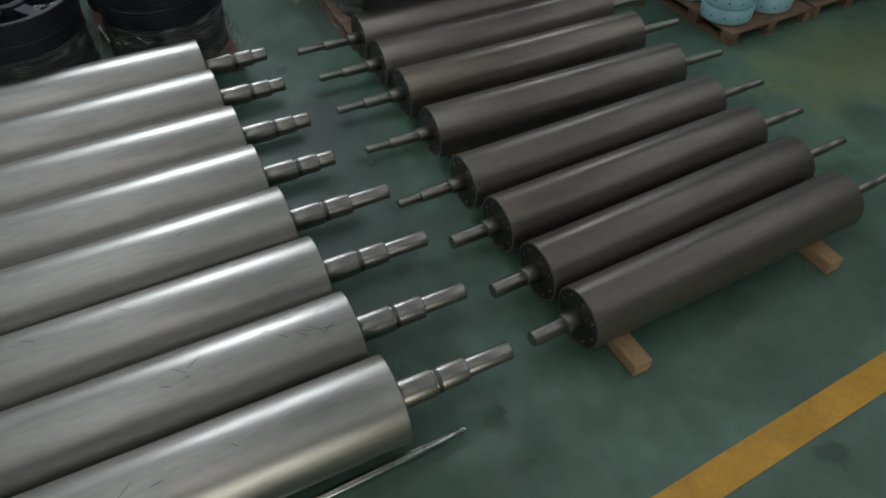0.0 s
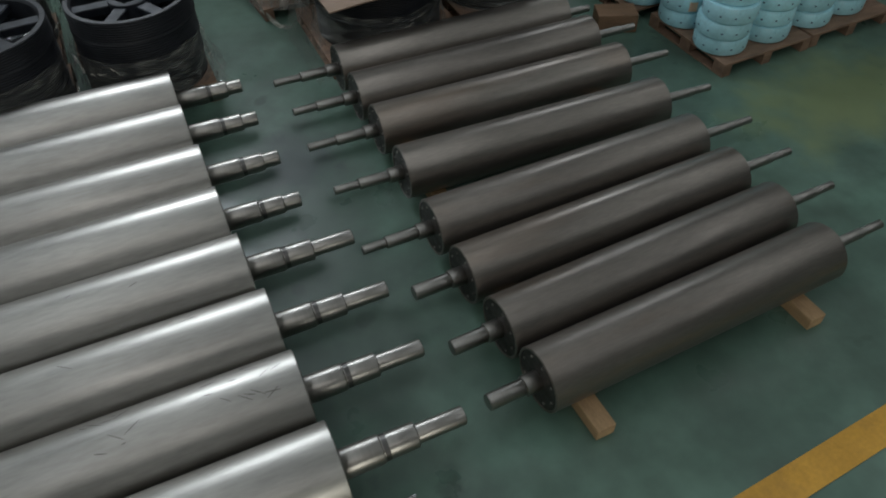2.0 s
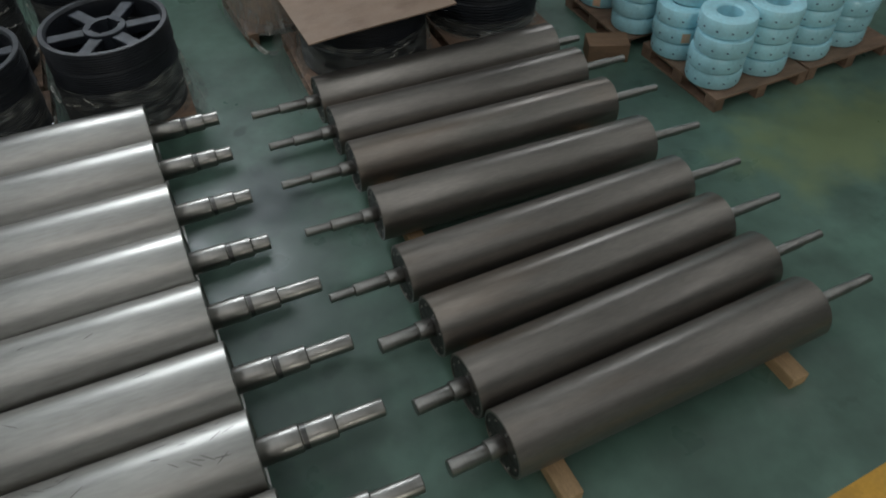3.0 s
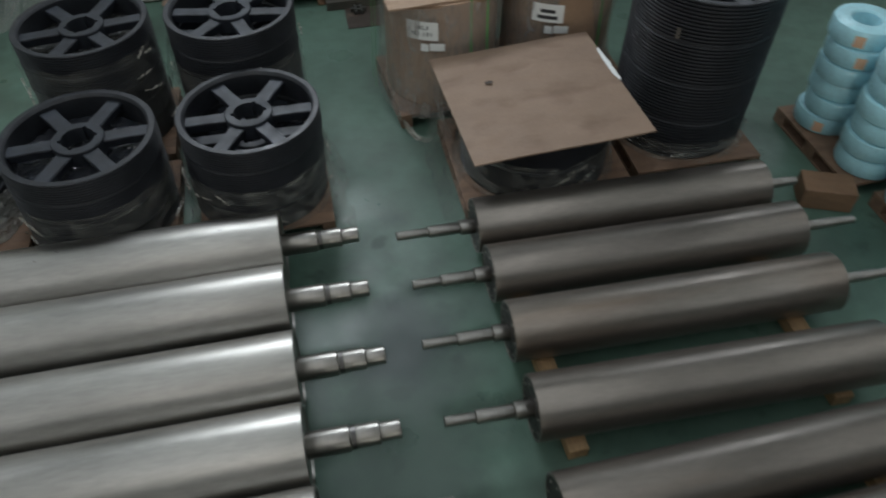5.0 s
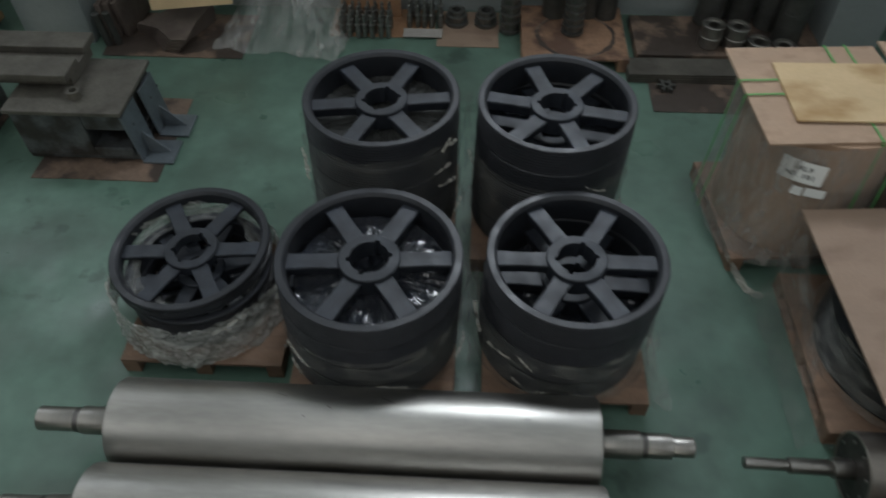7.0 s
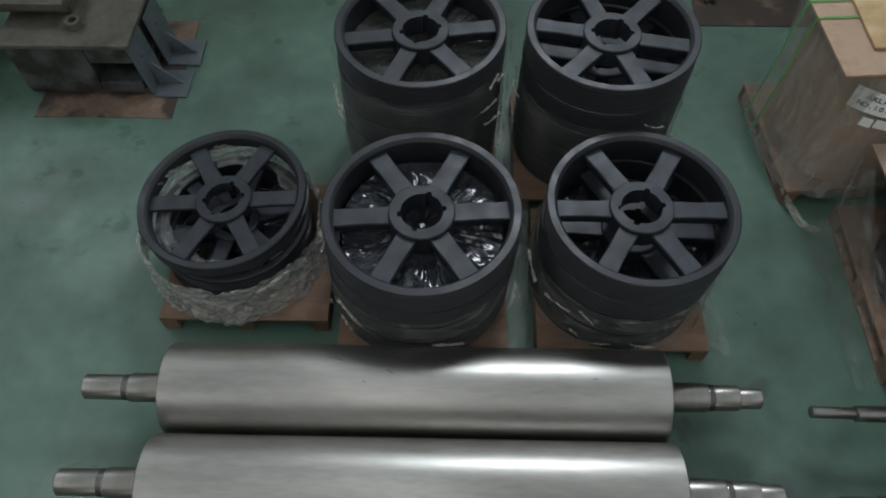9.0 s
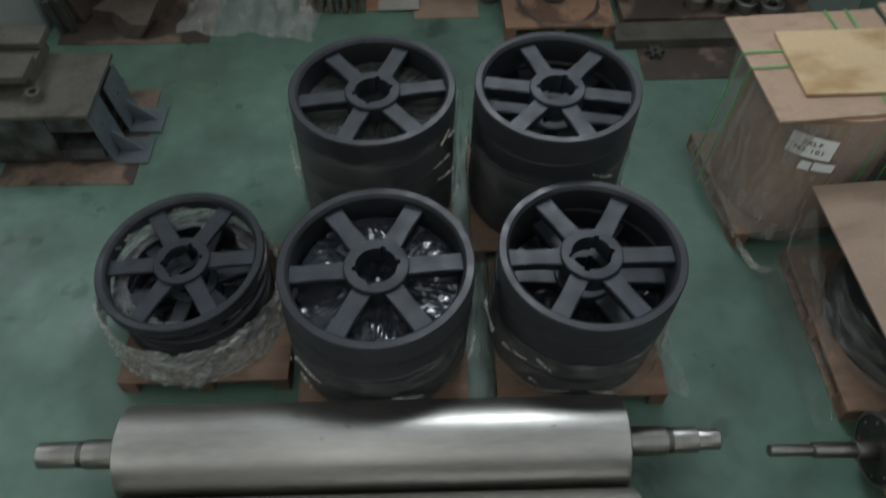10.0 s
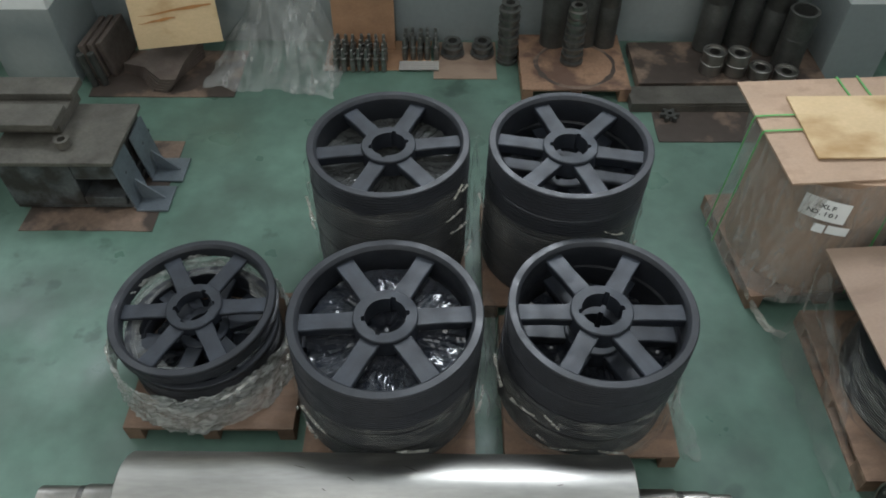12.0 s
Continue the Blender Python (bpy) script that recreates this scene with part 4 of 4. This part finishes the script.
tagged(obj("wood_block", box(-0.20, -0.125, 0, 0.20, 0.125, 0.19, 0.01), M_BLOCK, m=pose(4.88, 5.985, 0, 0, 0, -22)), "large brown wooden block on the floor beside the coil pallets", "wood block")


# ---- heavy castings on floor boards at the west side ----
tagged(obj("floor_board", sheet(1.03, 1.06, 0.006, 8, 0.004, 3, 0.01), M_BROWN, m=pose(-3.125, 8.845, 0.001)), "oily brown board on the floor under a casting", "board", "oily boards on the floor")
cast = thing("iron_casting", "heavy dark iron block casting on an oily floor board", "casting", pose(-3.27, 8.86, 0.012))
part("body", box(-0.44, -0.34, 0.06, 0.12, 0.31, 0.49, 0.02), M_BLUEGREY, cast)
part("upper_block", box(0.12, -0.34, 0.33, 0.44, 0.31, 0.49, 0.02), M_BLUEGREY, cast)
part("lower_block", box(0.12, -0.34, 0.06, 0.44, 0.31, 0.15, 0.015), M_BLUEGREY, cast)
part("slot_wall", box(0.12, 0.0, 0.15, 0.42, 0.30, 0.33, 0.01), M_BLUEGREY, cast)
part("foot", box(-0.46, -0.30, 0.0, 0.46, 0.34, 0.058, 0.01), M_BLUEGREY, cast)
part("top_plate", box(-0.46, -0.375, 0.492, 0.475, 0.335, 0.53, 0.01), M_RUST, cast)
part("eye_ring", lathe([(0.03, 0.0), (0.055, 0.0), (0.055, 0.06), (0.03, 0.06)], 24, closed=True), M_RUST, cast, smooth=True, m=pose(0.06, -0.18, 0.534))
beam = thing("iron_beam", "long weathered cast-iron beam resting across castings", "beam", pose(-4.27, 9.02, 0.0))
part("top_flange", box(-1.3, -0.30, 0.64, 1.02, -0.05, 0.705, 0.012), M_RUST, beam)
part("top_flange", box(-1.3, 0.08, 0.64, 1.02, 0.30, 0.705, 0.012), M_RUST, beam)
part("web", box(-1.3, -0.20, 0.545, 1.0, 0.22, 0.638, 0.012), M_RUST, beam)
foot = thing("iron_support", "dark iron support casting under the beam", "casting", pose(-4.6, 8.9, 0.0))
part("plate", box(-0.42, -0.32, 0.03, 0.40, -0.28, 0.545, 0.01), M_BLUEGREY, foot)
part("plate", box(-0.42, 0.28, 0.03, 0.40, 0.32, 0.545, 0.01), M_BLUEGREY, foot)
part("side", box(0.36, -0.275, 0.03, 0.40, 0.275, 0.545, 0.008), M_BLUEGREY, foot)
part("base", box(-0.46, -0.36, 0.0, 0.44, 0.36, 0.029, 0.006), M_BROWN, foot)


def bracket(x, y, turn):
    ob = thing("angle_bracket", "grey galvanised angle bracket leaning on a casting", "bracket", pose(x, y, 0.008, 0, 0, turn), "angle brackets")
    part("upright", box(0, -0.14, 0.03, 0.016, 0.14, 0.46, 0.004), M_BRACKET, ob, m=pose(0, 0, 0, 0, -6, 0))
    part("foot_plate", box(0.0, -0.14, 0.0, 0.25, 0.14, 0.016, 0.004), M_BRACKET, ob)
    bm = bmesh.new()
    pts = [(0.017, 0.017), (0.2, 0.017), (0.017, 0.22)]
    a = [bm.verts.new((x_, -0.008, z_)) for x_, z_ in pts]
    b = [bm.verts.new((x_, 0.008, z_)) for x_, z_ in pts]
    bm.faces.new(a)
    bm.faces.new(b)
    for i in range(3):
        bm.faces.new((a[i], a[(i + 1) % 3], b[(i + 1) % 3], b[i]))
    part("gusset", bm, M_BRACKET, ob)
    # holes drawn as black discs, the shade inside them put into the colour
    for s in (-0.08, 0.08):
        part("bolt_hole", lathe([(0.0005, 0), (0.012, 0), (0.012, 0.002)], 14, "X"), M_INK, ob, m=pose(0.0165, s, 0.36))


bracket(-2.79, 8.66, 0)
bracket(-2.76, 9.0, 0)

# ---- things along the wall ----
tagged(obj("floor_board", sheet(1.35, 0.75, 0.006, 8, 0.004, 9, 0.012), M_BROWN, m=pose(-3.0, 10.38, 0.001)), "stained brown board on the floor by the wall", "board", "oily boards on the floor")
for k in range(3):
    tagged(obj("steel_plate", box(-0.028, -0.25, 0, 0.028, 0.27, 0.36, 0.012), M_CUT, m=pose(-3.65 + 0.075 * k, 10.52 + 0.02 * k, 0.012, 0, -7, -4)), "dark thick steel plate leaning against the column", "steel plate", "leaning plates")
    tagged(obj("round_bar", lathe([(0.0005, 0), (0.03, 0), (0.034, 0.004), (0.034, 0.335), (0.03, 0.339), (0.0005, 0.339)], 20), M_PIPE, smooth=True, m=pose(-3.655 + 0.09 * k, 10.17 + 0.02 * k, 0.012, 0, -5, 0)), "dark round bar standing beside steel plates", "steel bar", "round bars by the column") if k < 2 else None
for k in range(6):
    bm = bmesh.new()
    pts = [(-0.40, -0.05), (-0.20, -0.14), (-0.04, -0.34), (0.10, -0.36), (0.16, -0.10), (0.30, 0.22), (-0.06, 0.20)]
    a = [bm.verts.new((x, y, 0)) for x, y in pts]
    b = [bm.verts.new((x, y, 0.022)) for x, y in pts]
    bm.faces.new(a)
    bm.faces.new(b)
    for i in range(7):
        bm.faces.new((a[i], a[(i + 1) % 7], b[(i + 1) % 7], b[i]))
    tagged(obj("cut_plate", bm, M_CUT, m=pose(-3.04 + 0.008 * k, 10.42, 0.012 + 0.027 * k, 4, 0, 2.5 * k - 4)), "flame-cut rusty steel plate in a small pile", "steel plate", "pile of cut plates")
tagged(obj("leaning_board", sheet(0.77, 0.95, 0.012, 8, 0.006, 6), M_PLYLIGHT, m=pose(-2.84, 10.50, 0.785, 68, -3, 6)), "pale plywood board with a brown stain leaning on the wall", "plywood board")
pale = bpy.data.objects["leaning_board"]
for length, y0, x0, rise in ((0.66, -0.19, -0.31, 0.05), (0.34, -0.255, -0.33, 0.03)):
    bm = bmesh.new()
    up, dn = [], []
    for i in range(17):
        f = i / 16
        w = 0.016 * (0.35 + f) * (0.6 + 0.8 * abs(noise.noise((f * 4, 2.2, length)))) * math.sin(math.pi * min(max(f, 0.02), 0.98)) ** 0.4
        y = rise * f + 0.012 * noise.noise((f * 3, length, 7.0))
        up.append(bm.verts.new((x0 + length * f, y + w, 0.0)))
        dn.append(bm.verts.new((x0 + length * f, y - w, 0.0)))
    for i in range(16):
        bm.faces.new((dn[i], dn[i + 1], up[i + 1], up[i]))
    part("stain", bm, M_RESIN, pale, "brown resin streak", m=pose(0.0, y0, 0.026))
tagged(obj("leaning_board", sheet(0.60, 0.95, 0.012, 6, 0.004, 4), M_ORANGE, m=pose(-1.18, 10.86, 0.48, 82, 0, 0)), "brown plywood board leaning on the wall", "plywood board")


def crumpled(name, w, d, h, seed, label, mat=M_FILMHAZE, n=44):
    bm = bmesh.new()
    g = []
    for i in range(n + 1):
        row = []
        for j in range(n + 1):
            u, v = i / n * 2 - 1, j / n * 2 - 1
            p = Vector((u * 2.2 + seed, v * 2.2, seed * 1.3))
            hump = max(0.0, 1 - (u * u) ** 1.1) * max(0.0, (1 + v) / 2) ** 1.3
            fold = 0.5 - abs(noise.noise((u * 4.5 + 0.6 * v + seed, v * 0.9, seed)))
            z = max(0.004, h * hump * (0.85 + 0.3 * noise.noise(p)) + 0.24 * min(1.0, h * 1.6) * fold * (0.25 + hump) + 0.035 * min(1.0, h * 2) * noise.noise(p * 4))
            row.append(bm.verts.new((u * w / 2 * (1 - 0.6 * hump) + 0.05 * noise.noise(p * 1.9 + Vector((5, 0, 0))), v * d / 2 + 0.05 * noise.noise(p * 2.1), z)))
        g.append(row)
    for i in range(n):
        for j in range(n):
            bm.faces.new((g[i][j], g[i + 1][j], g[i + 1][j + 1], g[i][j + 1]))
    return obj(name, bm, mat, smooth=True)


ob = crumpled("plastic_sheet", 1.25, 0.85, 1.0, 2.0, "", M_FILMSHEET, 60)
ob.matrix_basis = pose(-1.98, 10.50, 0.002, 0, 0, -6)
tagged(ob, "crumpled clear plastic sheet heaped against the wall", "plastic sheet")
for fx, fy, fw, fd, fh, fs in ((-0.085, 6.98, 0.26, 0.95, 0.34, 3.0), (-0.16, 8.0, 0.34, 0.9, 0.75, 5.0), (1.0, 6.95, 0.30, 0.9, 0.30, 8.0), (2.02, 6.85, 0.34, 1.15, 0.50, 12.0)):
    ob = crumpled("loose_film", fw, fd, fh, fs, "", M_FILMTATTER if fh > 0.3 else M_FILM)
    ob.matrix_basis = pose(fx, fy, 0.002)
    tagged(ob, "loose crumpled clear film hanging beside the pallets", "plastic film", "loose film by the pallets")
ob = crumpled("plastic_sheet", 1.3, 1.0, 0.55, 7.0, "")
ob.matrix_basis = pose(4.5, 10.4, 0.002)
tagged(ob, "grey crumpled plastic sheet in the corner by the column", "plastic sheet")
for k in range(4):
    tagged(obj("stacked_plank", box(-0.7, -0.25, 0, 0.7, 0.25, 0.07, 0.008), M_TIMBER, m=pose(-5.55, 10.3, 0.05 + 0.14 * k, 0, 0, 2 * (k % 2))), "thick orange-brown plank in a stack", "plank", "stack of planks")
    tagged(obj("spacer_batten", box(-0.04, -0.25, 0, 0.04, 0.25, 0.068 if k else 0.049, 0.004), M_TIMBER, m=pose(-5.2, 10.3, 0.05 + 0.14 * k - (0.069 if k else 0.05))), "small wooden spacer between planks", "batten", "spacers between planks")
    tagged(obj("spacer_batten", box(-0.04, -0.25, 0, 0.04, 0.25, 0.068 if k else 0.049, 0.004), M_TIMBER, m=pose(-5.9, 10.3, 0.05 + 0.14 * k - (0.069 if k else 0.05))), "small wooden spacer between planks", "batten", "spacers between planks")

tagged(obj("floor_board", sheet(1.02, 0.50, 0.006, 8, 0.003, 12, 0.01), M_ORANGE, m=pose(-1.04, 10.68, 0.001)), "brown board on the floor under small machine parts", "board", "oily boards on the floor")
tagged(obj("floor_board", sheet(0.60, 0.62, 0.006, 8, 0.003, 14, 0.01), M_PLY, m=pose(-0.20, 10.60, 0.001)), "brown board on the floor under turned flanges", "board", "oily boards on the floor")


def spindle(h, r):
    ob = thing("spindle", "small turned steel spindle standing upright on a board", "spindle", pose(0, 0, 0), "turned spindles")
    part("stem", lathe([(0.0005, 0), (r, 0), (r, h * 0.45), (r * 0.75, h * 0.46), (r * 0.75, h * 0.5), (r * 1.1, h * 0.51), (r * 1.1, h * 0.58), (r * 0.62, h * 0.6), (r * 0.62, h * 0.9), (r * 0.5, h * 0.97), (0.0005, h)], 16), M_SPINDLE, ob, smooth=True)
    part("collar", lathe([(r * 1.15, h * 0.30), (r * 1.2, h * 0.31), (r * 1.2, h * 0.35), (r * 1.15, h * 0.36)], 16), M_SHAFT, ob, smooth=True)
    return ob


first = None
for ix in range(7):
    for iy in range(4):
        for block, (bx, by, nx) in enumerate(((-1.42, 10.42, 7), (-0.78, 10.62, 5))):
            if ix >= nx or (block and iy > 2):
                continue
            m = pose(bx + 0.074 * ix + random.uniform(-0.008, 0.008), by + 0.085 * iy + random.uniform(-0.01, 0.01), 0.008, 0, 0, random.uniform(0, 360))
            if first is None:
                first = spindle(0.24, 0.026)
                first.matrix_basis = m
            else:
                copy_thing(first, m)
for k in range(5):
    tagged(obj("steel_rod", lathe([(0.0005, -0.19), (0.014, -0.19), (0.014, 0.19), (0.0005, 0.19)], 14, "X"), M_SHAFT, smooth=True, m=pose(-0.64, 10.42 + 0.030 * k, 0.024)), "short bright steel rod in a bundle", "rod", "rods in a bundle")


def ring_part(x, y, z, r, h, label, group, mat=M_PIPE):
    tagged(obj("flange_ring", lathe([(r * 0.45, 0), (r, 0), (r, h * 0.35), (r * 0.72, h * 0.42), (r * 0.72, h * 0.8), (r * 0.8, h * 0.82), (r * 0.8, h), (r * 0.45, h)], 36, closed=True), mat, smooth=True, m=pose(x, y, z)), label, "flange", group)


for x, n in ((-0.32, 2), (-0.03, 2)):
    for k in range(n):
        ring_part(x, 10.71, 0.008 + 0.075 * k, 0.115 - 0.012 * k, 0.073, "dark turned flange stacked on a floor board", "stacked flanges", M_TURNED)
for k in range(7):
    ring_part(0.205, 10.60, 0.008 + 0.088 * k, 0.10, 0.086, "turned steel ring in a tall stack", "tall stack of rings", M_TURNED)
for k in range(8):
    ring_part(0.79, 10.40, 0.137 + 0.072 * k, 0.105 - 0.003 * k, 0.07, "grey ribbed ring in a tower on a pallet", "tower of ribbed rings", M_SHAFT if k > 5 else M_TURNED)


def pipe(x, y, z, r, h, label, mat=M_PIPE):
    ob = thing("steel_pipe", label, "pipe", pose(x, y, z), "dark steel pipes standing by the wall")
    part("tube", lathe([(r * 0.8, 0), (r, 0), (r, h * 0.55), (r * 0.985, h * 0.555), (r * 0.985, h * 0.565), (r, h * 0.57), (r, h - 0.004), (r - 0.004, h), (r * 0.8, h)], 44, closed=True), mat, ob, smooth=True)
    return ob


pipe(0.64, 10.72, 0.137, 0.125, 0.95, "tall dark steel pipe standing on a pallet")
pipe(0.94, 10.73, 0.137, 0.12, 0.90, "tall dark steel pipe standing on a pallet")
pipe(1.13, 10.69, 0.137, 0.10, 0.75, "dark steel pipe standing on a pallet")
for x, y, h in ((2.12, 10.70, 0.88), (2.43, 10.76, 1.0), (2.68, 10.66, 0.80), (2.79, 10.405, 0.56)):
    pipe(x, y, 0.102, 0.130, h, "wide dark steel pipe standing by the wall on plates")
for k in range(4):
    tagged(obj("flat_bar", box(-0.95, -0.13, 0, 0.95, 0.13, 0.022, 0.003), M_RUST, m=pose(2.22, 9.93 + 0.006 * k, 0.001 + 0.0235 * k, 0, 0, 0.4 * (k - 1))), "long dark flat steel bar in a flat stack", "flat bar", "stack of flat bars")
    tagged(obj("flat_bar", box(-0.86, -0.335, 0, 0.86, 0.335, 0.022, 0.003), M_BROWN, m=pose(2.24, 10.455, 0.001 + 0.0235 * k, 0, 0, 0.3 * (k - 1))), "wide oily brown plate in a flat stack", "steel plate", "stack of wide plates")


def can(x, y, z, r, h):
    ob = thing("bearing_sleeve", "bright turned steel sleeve standing on plates", "sleeve", pose(x, y, z), "turned sleeves")
    part("body", lathe([(r * 0.45, 0), (r * 0.93, 0), (r * 0.93, h * 0.7), (r, h * 0.72), (r, h - 0.004), (r - 0.004, h), (r * 0.8, h), (r * 0.78, h - 0.014), (r * 0.45, h - 0.014)], 40, closed=True), M_STEEL, ob, smooth=True)


for x, y, n in ((2.065, 10.30, 2), (2.283, 10.28, 2), (2.487, 10.215, 1), (2.705, 10.16, 1)):
    for k in range(n):
        can(x, y, 0.098 + 0.112 * k, 0.105, 0.11)
tagged(obj("floor_board", sheet(0.95, 0.50, 0.006, 8, 0.003, 17, 0.008), M_BROWN, m=pose(1.93, 9.64, 0.001)), "oily brown board on the floor before the bars", "board", "oily boards on the floor")
gear = thing("small_gear", "small dark toothed gear lying on a board", "gear", pose(1.60, 9.72, 0.008))
part("wheel", lathe([(0.02, 0), (0.05, 0), (0.05, 0.05), (0.02, 0.05)], 24, closed=True), M_PIPE, gear, smooth=True)
for k in range(6):
    part("tooth", box(0.048, -0.015, 0.004, 0.085, 0.015, 0.046, 0.004), M_PIPE, gear, m=pose(0, 0, 0, 0, 0, 60 * k))
